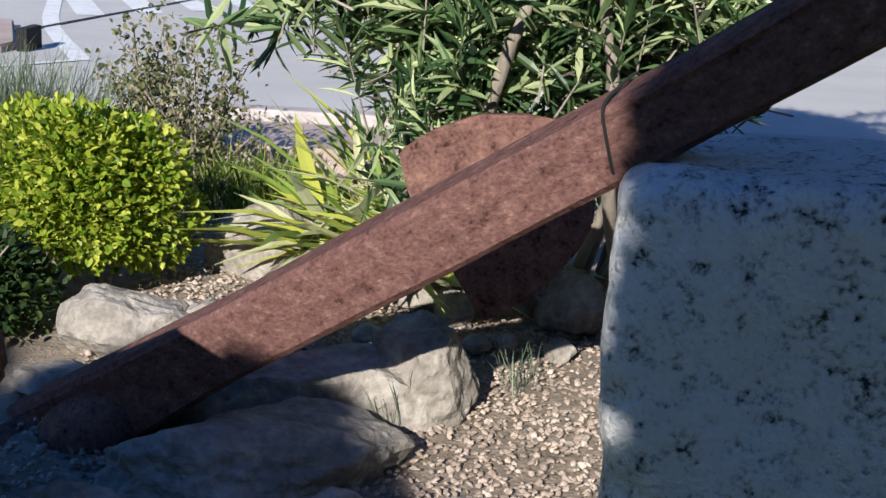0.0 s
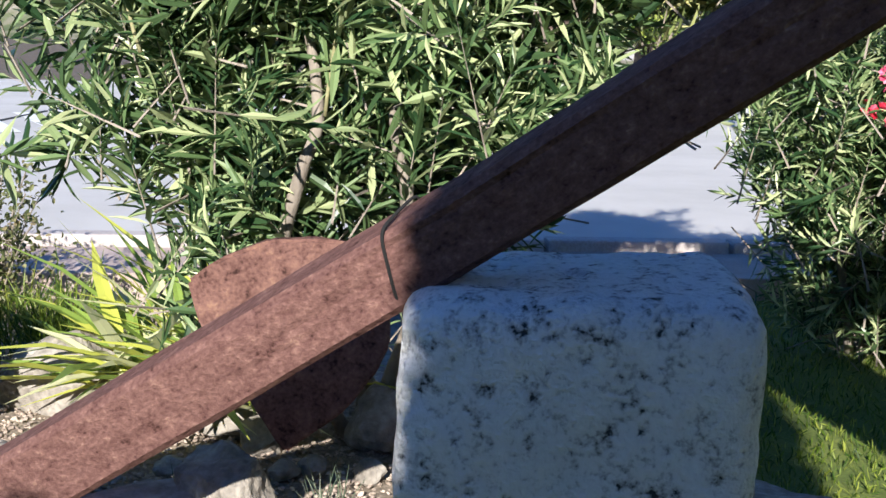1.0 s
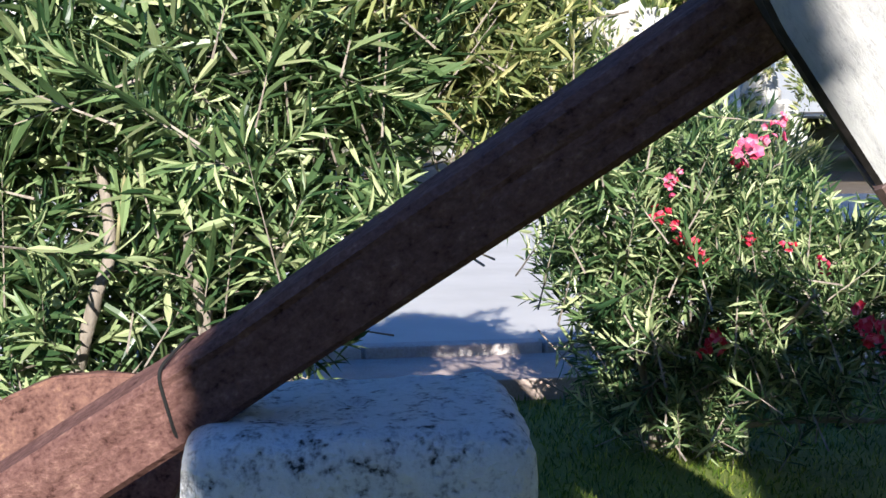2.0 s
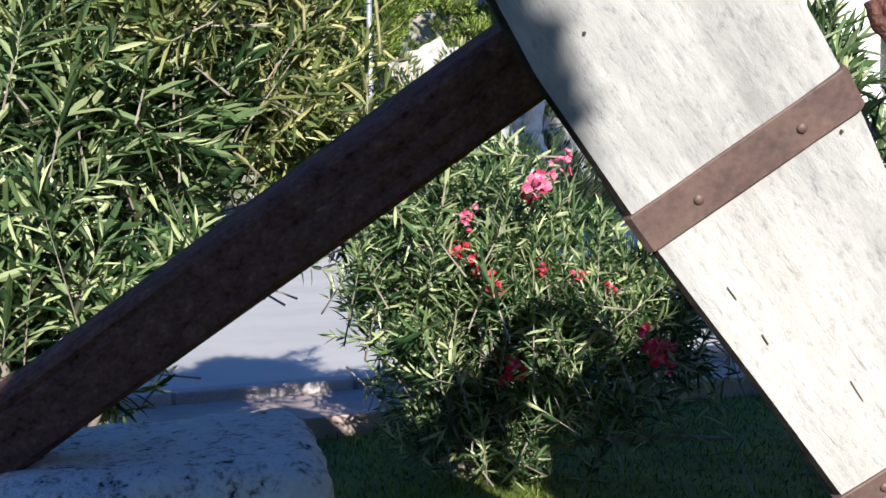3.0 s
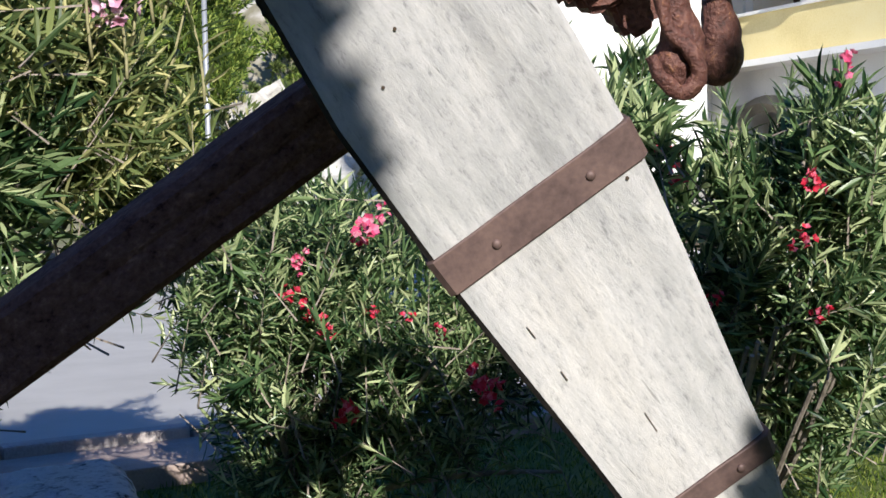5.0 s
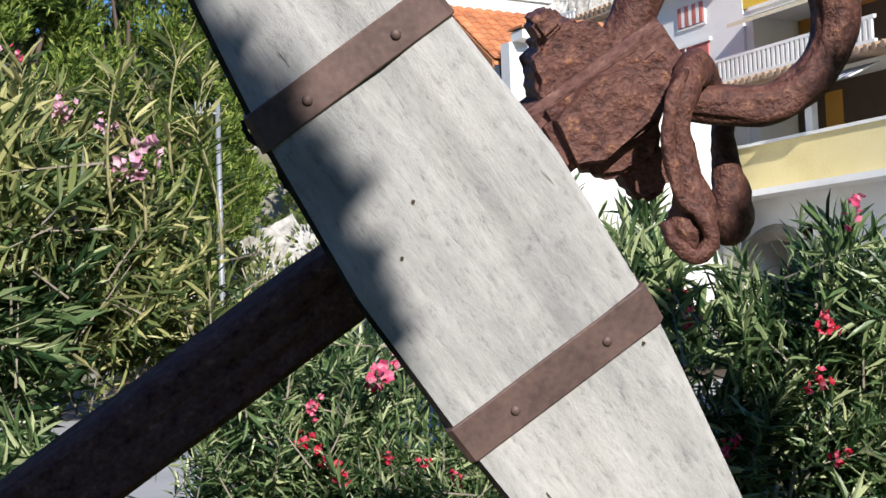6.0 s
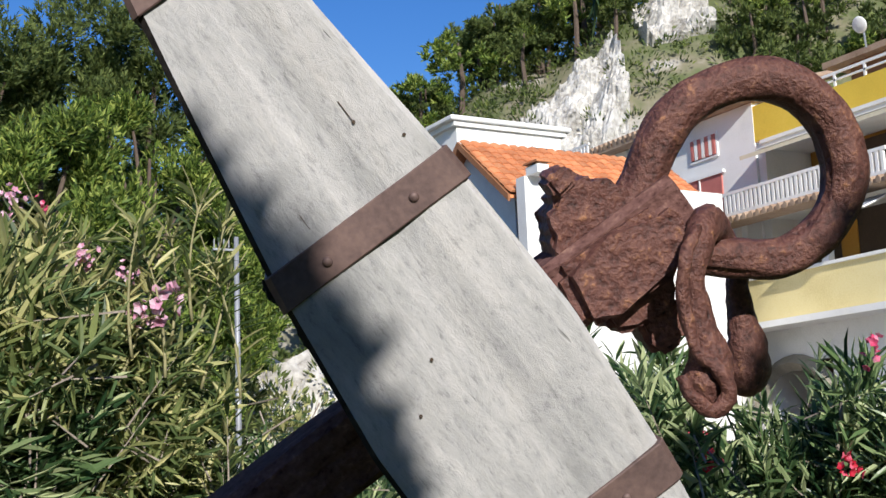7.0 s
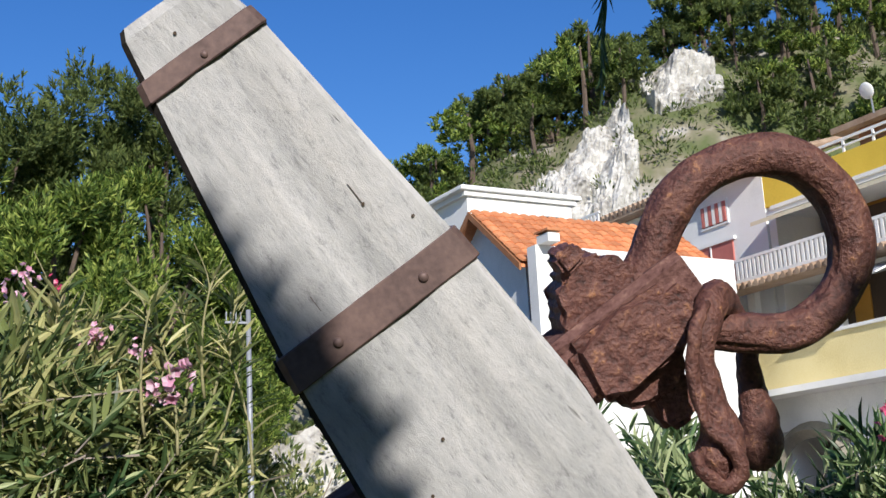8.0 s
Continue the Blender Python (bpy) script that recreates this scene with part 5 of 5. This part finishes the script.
for sg in (-1, 1):
    bm = bmesh.new()
    ps = [(GY, GZ), (GY + sg * 2.75, GZ - 2.2), (GY + sg * 2.75, GZ - 2.32), (GY, GZ - 0.12)]
    fr, bk = [bm.verts.new((GX - 0.1, y, z)) for y, z in ps], [bm.verts.new((GX + 7.9, y, z)) for y, z in ps]
    bm.faces.new(fr)
    bm.faces.new(bk[::-1])
    for i in range(4):
        bm.faces.new((fr[i], bk[i], bk[(i + 1) % 4], fr[(i + 1) % 4]))
    rf = part("roof", bm, TERRACOTTA, h, "orange clay tile roof slope")
    if sg < 0:
        roof_tiles(rf, GX - 0.1, GX + 7.9, GY, GZ, GY - 2.75, GZ - 2.2, TERRACOTTA, 9, 22)
    bm = bmesh.new()
    ps = [(GY, GZ + 0.05), (GY + sg * 2.78, GZ - 2.2), (GY + sg * 2.78, GZ - 2.42), (GY, GZ - 0.18)]
    fr, bk = [bm.verts.new((GX - 0.16, y, z)) for y, z in ps], [bm.verts.new((GX - 0.09, y, z)) for y, z in ps]
    bm.faces.new(fr)
    bm.faces.new(bk[::-1])
    for i in range(4):
        bm.faces.new((fr[i], bk[i], bk[(i + 1) % 4], fr[(i + 1) % 4]))
    part("bargeboard", bm, WOODFASCIA, h, "brown wooden bargeboard")
window_x(h, GX + 0.34, GY - 1.4, GY - 1.05, 7.6, 8.1)
bx("drain_recess", h, INNER_SHADE, GX + 0.3, GX + 0.5, GY - 2.95, GY - 2.5, 7.7, 9.45)
bx("porch_wall", h, WHITEWALL, GX, GX + 7.5, GY - 3.45, GY - 3.0, 2.0, 9.75)
ch = bx("chimney", h, WHITEWALL, GX + 0.1, GX + 0.5, GY - 4.0, GY - 3.4, 9.75, 10.0)
bx("cap", ch, TERRACOTTA, GX + 0.05, GX + 0.55, GY - 4.05, GY - 3.35, 10.06, 10.12)
for k in range(3):
    bx("flue", ch, OLDTILE, GX + 0.15, GX + 0.45, GY - 3.95 + k * 0.2, GY - 3.85 + k * 0.2, 10.0, 10.06)
fence = thing("balustrade", "white picket balustrade beside the tiled roof", "railing")
bx("rail", fence, WHITEWALL, 25.0, 25.06, 33.0, 36.2, 12.0, 12.08)
for k in range(17):
    bx("picket", fence, WHITEWALL, 25.0, 25.05, 33.05 + k * 0.19, 33.14 + k * 0.19, 11.1, 12.0)

# flat-roofed white house
h = thing("flat_roof_house", "white rendered house with a flat overhanging roof slab", "house")
bx("wall", h, WHITEWALL, 25.4, 30.5, 42.3, 50, 2.0, 15.1)
bx("roof", h, WHITEWALL, 25.0, 30.9, 42.0, 51, 15.3, 15.5, 0.04, "white flat roof slab")
bx("cornice", h, WHITEWALL, 25.2, 30.7, 42.15, 50.5, 15.1, 15.3)
w = bx("window", h, GLASS, 29.0, 29.8, 42.24, 42.3, 13.9, 14.5)
bx("lintel", w, WHITEWALL, 28.95, 29.85, 42.1, 42.3, 14.5, 14.6)
bx("mullion", w, WHITEWALL, 29.37, 29.43, 42.2, 42.3, 13.9, 14.5)
bx("pilaster", h, WHITEWALL, 27.1, 27.3, 42.2, 42.3, 12.5, 14.8)

# white house with red shutters
FX = 29.5
h = thing("white_house", "white house with faded red shutters and an old tile roof", "house")
bx("wall", h, WHITEWALL, FX, FX + 8, 29.9, 38.2, 2.0, 13.1)
rf = bx("roof", h, OLDTILE, FX - 0.55, FX + 8.3, 29.7, 38.6, 13.12, 13.3, 0.0, "weathered brown tile roof")
for k in range(30):
    bm = tube_bm([(FX - 0.6, 29.85 + k * 0.295, 13.32), (FX + 4, 29.85 + k * 0.295, 14.6)], [0.14, 0.14], 8, 0.7)
    part("roof_tile", bm, OLDTILE, rf)
w = window_x(h, FX, 31.7, 33.0, 11.75, 12.5, REDSHUTTER)
for k in range(7):
    bx("slat", w, WHITEWALL if k % 2 else REDSHUTTER, FX - 0.09, FX - 0.03, 31.72 + k * 0.185, 31.86 + k * 0.185, 11.78, 12.47)
d = bx("garage_door", h, REDSHUTTER, FX - 0.06, FX + 0.05, 31.55, 33.75, 9.55, 11.05, 0, "faded red double garage door")
bx("door_frame", d, WHITEWALL, FX - 0.12, FX + 0.05, 31.4, 33.9, 11.05, 11.17)
bx("door_frame", d, WHITEWALL, FX - 0.1, FX + 0.05, 32.62, 32.67, 9.55, 11.05)
bx("terrace_wall", h, WHITEWALL, FX - 1.0, FX, 31.2, 38.2, 2.0, 9.3)
for k in range(10):
    bx("grille_bar", h, REDSHUTTER, FX - 1.0, FX - 0.97, 32.0 + k * 0.17, 32.08 + k * 0.17, 9.32, 9.6)

# yellow apartment house
h = thing("apartment_house", "yellow apartment house with balconies and awnings", "house")
Y0, Y1 = 6.0, 29.88
bx("wall", h, YELLOWWALL, FX + 2.2, FX + 10, Y0, Y1, 2.0, 13.0)
bx("party_wall", h, WHITEWALL, FX + 0.1, FX + 2.2, 29.55, Y1, 5.6, 12.6)
bx("parapet", h, YELLOWWALL, FX, FX + 0.25, Y0, 27.6, 11.72, 12.6, 0, "bright yellow parapet")
bx("coping", h, WHITEWALL, FX - 0.06, FX + 0.31, Y0, 29.6, 11.6, 11.72)
bx("slab", h, WHITEWALL, FX, FX + 2.2, Y0, Y1, 11.45, 11.6)
bx("parapet", h, YELLOWWALL, FX + 0.02, FX + 0.25, 27.6, 29.9, 11.74, 12.95, 0, "bright yellow parapet")
rail = bx("railing", h, WHITEWALL, FX + 0.08, FX + 0.14, Y0, 27.6, 13.02, 13.1)
bx("rail", rail, WHITEWALL, FX + 0.08, FX + 0.14, Y0, 27.6, 12.8, 12.86)
for k in range(18):
    bx("baluster", rail, WHITEWALL, FX + 0.08, FX + 0.14, 27.5 - k * 1.2, 27.58 - k * 1.2, 12.6, 13.02)
bx("loft_wall", h, WOODFASCIA, FX + 1.6, FX + 9, Y0, 27.0, 13.0, 13.75, 0, "brown timber clad loft wall")
bx("loft_roof", h, OLDTILE, FX + 1.2, FX + 9.5, Y0, 27.8, 13.75, 13.95, 0, "weathered roof edge")
bx("inner_wall", h, ORANGEWALL, FX + 2.1, FX + 2.2, Y0, 29.5, 9.5, 11.45, 0, "ochre wall in the balcony's shade")
bx("door", h, GREYDOOR, FX + 1.9, FX + 2.12, 27.9, 28.8, 9.6, 11.2, 0, "grey-blue balcony door")
# dark panel: the room's shade is in its colour
bx("opening", h, INNER_SHADE, FX + 1.95, FX + 2.13, 25.4, 27.4, 9.6, 11.3)
bm = bmesh.new()
q4 = [(FX + 0.1, 11.45), (FX - 1.1, 11.05), (FX - 1.1, 10.92), (FX + 0.1, 11.38)]
fr, bk = [bm.verts.new((x, 29.5, z)) for x, z in q4], [bm.verts.new((x, 23.0, z)) for x, z in q4]
bm.faces.new(fr)
bm.faces.new(bk[::-1])
for i in range(4):
    bm.faces.new((fr[i], bk[i], bk[(i + 1) % 4], fr[(i + 1) % 4]))
part("awning", bm, CANVAS, h, "cream canvas awning")
bx("floor_slab", h, WHITEWALL, FX - 0.7, FX + 2.2, Y0, 30.9, 9.1, 9.3)
bal = bx("balcony", h, WHITEWALL, FX - 0.72, FX - 0.6, 24.0, 30.9, 10.02, 10.12, 0, "white balustrade of upright slats")
bx("rail", bal, WHITEWALL, FX - 0.72, FX - 0.6, 24.0, 30.9, 9.3, 9.42)
for k in range(34):
    bx("baluster", bal, WHITEWALL, FX - 0.71, FX - 0.62, 24.1 + k * 0.2, 24.21 + k * 0.2, 9.42, 10.02)
can = bx("tile_canopy", h, OLDTILE, FX - 1.5, FX - 0.6, 22.0, 33.4, 8.9, 9.02, 0, "narrow weathered tile canopy")
for k in range(38):
    bm = tube_bm([(FX - 1.55, 22.15 + k * 0.3, 8.98), (FX - 0.6, 22.15 + k * 0.3, 9.16)], [0.12, 0.12], 6, 0.7)
    part("tile", bm, OLDTILE, can)
# terrace back wall, coloured dark for the shade of the recess
bx("inner_wall", h, INNER_SHADE, FX + 1.9, FX + 2.19, Y0, 31.0, 7.0, 9.1, 0, "recessed terrace wall with its shade painted dark")
for y in (31.0, 30.2, 26.6, 23.4):
    bx("column", h, WHITEWALL, FX - 0.6, FX - 0.35, y, y + 0.28, 7.1, 9.1, 0, "white terrace column")
bx("ochre_panel", h, ORANGEWALL, FX + 1.85, FX + 1.9, 27.6, 28.3, 7.1, 8.8)
for k in range(12):
    bm = box_bm(-0.7, 0.7, 0, 0.14, -0.02, 0.02)
    bm.transform(pose(FX - 1.2, 24.0 + k * 0.14, 8.5, 0, -22, 0))
    part("awning_stripe", bm, BLUECANVAS if k % 2 else WHITEWALL, h)
bx("parapet", h, PALEYELLOW, FX - 0.85, FX - 0.6, Y0, 32.8, 5.62, 7.02, 0, "pale yellow terrace parapet")
bx("coping", h, WHITEWALL, FX - 0.95, FX - 0.5, Y0, 32.9, 7.02, 7.12)
bx("terrace_slab", h, WHITEWALL, FX - 1.3, FX + 2.2, Y0, 33.0, 5.4, 5.6, 0, "white terrace slab edge")
bx("base_wall", h, WHITEWALL, FX - 0.2, FX + 0.2, 30.3, 33.0, 1.0, 5.4)
bx("base_wall", h, WHITEWALL, FX - 0.2, FX + 0.2, Y0, 27.2, 1.0, 5.4)
bx("base_wall", h, WHITEWALL, FX - 0.2, FX + 0.2, 27.2, 30.3, 4.35, 5.4)
# dark sheet behind the arch, painted as the garage's shade
bx("garage", h, INNER_SHADE, FX + 1.5, FX + 1.6, 26.5, 31.0, 1.0, 5.0)
arch = [(FX - 0.24, 28.75 - 1.72 * math.cos(math.pi * k / 14), 2.6 + 1.72 * math.sin(math.pi * k / 14)) for k in range(15)]
part("arch", tube_bm(arch, [0.26] * 15, 4), STONEARCH, h, "stone arch over the garage")
dish = thing("satellite_dish", "white satellite dish on a short mast", "dish", (FX + 0.6, 25.6, 13.95))
bm = bmesh.new()
bmesh.ops.create_uvsphere(bm, u_segments=20, v_segments=10, radius=0.27, matrix=pose(0, 0, 0.5, 0, 70, 0) @ Matrix.Diagonal((1, 1, 0.25, 1)))
part("reflector", bm, WHITEWALL, dish, smooth=True)
part("mast", tube_bm([(0.2, 0, -0.2), (0.15, 0, 0.5)], [0.03, 0.03], 6), GALVANISED, dish)

# lamp post, bin and the car at the kerb
p = thing("lamp_post", "pale galvanised lamp post beside the road", "lamp post", (6.27, 16.15, 0.1))
part("pole", tube_bm([(0, 0, 0), (0, 0, 2.2), (0, 0, 4.7)], [0.05, 0.042, 0.034], 12), GALVANISED, p, smooth=True)
part("base", tube_bm([(0, 0, -0.05), (0, 0, 0.5)], [0.11, 0.1], 12), GALVANISED, p)
bx("bracket", p, GALVANISED, -0.34, 0.0, -0.02, 0.02, 4.5, 4.53)
for k in range(4):
    bx("spike", p, GALVANISED, -0.33 + k * 0.07, -0.315 + k * 0.07, -0.012, 0.012, 4.54, 4.66)
b = thing("blue_bin", "small blue container beside the road", "bin", (8.2, 20.5, 1.0))
bx("body", b, BLUEPLASTIC, -0.12, 0.12, -0.1, 0.1, 0.0, 0.3, 0.03)
bx("stand", b, GALVANISED, -0.06, 0.06, -0.06, 0.06, -0.9, 0.0)


# low traffic island with a rubber end stop
isl = thing("traffic_island", "low pale pink traffic island on the road", "traffic island", (-3.2, 9.2, 0.1))
bm = bmesh.new()
lo, hi = [], []
for x, y in ((-0.02, -0.1), (0.0, 0.16), (-0.56, 1.8), (-3.2, 1.5), (-3.0, -0.9)):
    lo.append(bm.verts.new((x, y, -0.02)))
    hi.append(bm.verts.new((x * 0.985, y * 0.97, 0.06)))
bm.faces.new(hi)
for a in range(5):
    bm.faces.new((lo[a], lo[(a + 1) % 5], hi[(a + 1) % 5], hi[a]))
bmesh.ops.bevel(bm, geom=bm.edges[:], offset=0.012, segments=2, affect="EDGES")
part("slab", bm, PAVING, isl)
part("end_stop", box_bm(0.04, 0.13, 0.05, 0.4, -0.02, 0.17, 0.025), RUBBER, isl, "black rubber end stop")


# ---- unseen trees added behind the viewer to shade the stone and the stock ----
def cypress(at, seed, top=4.1):
    r = np.random.RandomState(seed)
    t = thing("cypress", "unseen dense dark green columnar tree added to cast shade", "tree", at)
    n = 16000
    z = r.uniform(0.3, top - 0.01, n)
    rad = np.interp(z - top, [-3.8, -0.7, -0.35, -0.21, -0.11, 0.02], [0.45, 0.45, 0.38, 0.27, 0.13, 0.04])
    a = r.uniform(0, 6.28, n)
    k = r.uniform(0.0, 1.0, n) ** 0.5
    P = np.stack([np.cos(a) * rad * k, np.sin(a) * rad * k, z], 1)
    W = np.stack([np.cos(a), np.sin(a), 1.3 + 0 * a], 1) + r.normal(size=P.shape) * 0.4
    part("crown", needles("crown", P, W, r.uniform(0.09, 0.14, n), r.uniform(0.06, 0.09, n), seed, CYPRESS), CYPRESS, t)
    # trunk swollen into an opaque core, so that no sun passes the crown
    part("trunk", tube_bm([(0, 0, -0.1), (0, 0, 2), (0, 0, top)], [0.36, 0.36, 0.03], 10), PINEBARK, t)


cypress((-0.5, -2.72, 0), 3, 4.0)
cypress((1.17, -2.6, 0), 5, 3.9)
cypress((1.6, -2.65, 0), 7, 4.35)
# lower unseen row, added to shade the planting on the left
for k, top in enumerate((2.95, 2.9, 2.88, 2.8)):
    cypress((-3.5 + 0.55 * k, -2.7, 0), 12 + k, top)


def palm_tree(at, top, seed):
    t = thing("palm_tree", "tall palm with long drooping dark fronds", "tree", at)
    bm = tube_bm([(0, 0, 0), (0, 0, top * 0.5), (0, 0, top)], [0.3, 0.24, 0.22], 12)
    roughen(bm, 0.03, 4, 2)
    part("trunk", bm, PINEBARK, t)
    r = np.random.RandomState(seed)
    for i, (ex, ey, ez) in enumerate(((-2.56, 2.2, -2.16), (2.2, 1.8, -1.0), (2.0, -2.0, -0.8), (0.4, 3.0, -0.6), (-0.6, -2.8, -0.9), (0.3, 0.4, 2.6))):
        tip = Vector((ex, ey, top + ez))
        k = 0.96 if i == 0 else 0.55
        pts = bezier((0, 0, top), (ex * k, ey * k, top + 1.2), tip, 22)
        fr = part("frond", tube_bm(pts, [0.03 - 0.0012 * k for k in range(22)], 5), OLEANDER, t)
        P, W = [], []
        for a, b in zip(pts[4:], pts[5:]):
            d = (b - a).normalized()
            s = d.cross(Vector((0, 0, 1)))
            s = s.normalized() if s.length > 0.05 else Vector((1, 0, 0))
            for sg in (-1, 1):
                for f in (0.0, 0.33, 0.66):
                    P.append(a.lerp(b, f))
                    W.append(s * sg * 0.5 + d * 0.8 + Vector((0, 0, -0.35)))
        m = len(P)
        tagged(part("leaflets", blades("leaflets", np.array(P), np.array(W), r.normal(size=(m, 3)), np.full(m, 0.38), np.full(m, 0.03), CYPRESS, 0.2), CYPRESS, fr), kind="stuff")


palm_tree((8.0, 4.4, 0), 6.9, 4)
# unseen tree rows, added behind and beside the viewer to cut the sky's fill
for k in range(9):
    pine((-16 + k * 4.2, -15 - (k % 3), 0), 2.7, (2.6, 1.6, 2.5), 300 + k, "unseen dense dark green tree added to block sky light", 70, 90, 0.8, CYPRESS, "trees behind the viewer")
for k in range(4):
    pine((-17 - (k % 2), -9 + k * 5.5, 0), 8.0, (2.6, 3.2, 5.5), 320 + k, "unseen tall dark green tree added to block western sky light", 90, 90, 1.1, CYPRESS, "trees behind the viewer")
for k in range(5):
    pine((6.5 + 2.2 * (k % 2), 0.5 - 3.0 * k, 0), 7.5, (2.4, 2.2, 5.5), 340 + k, "unseen tall dark green tree added to block eastern sky light", 100, 90, 1.1, CYPRESS, "trees behind the viewer")
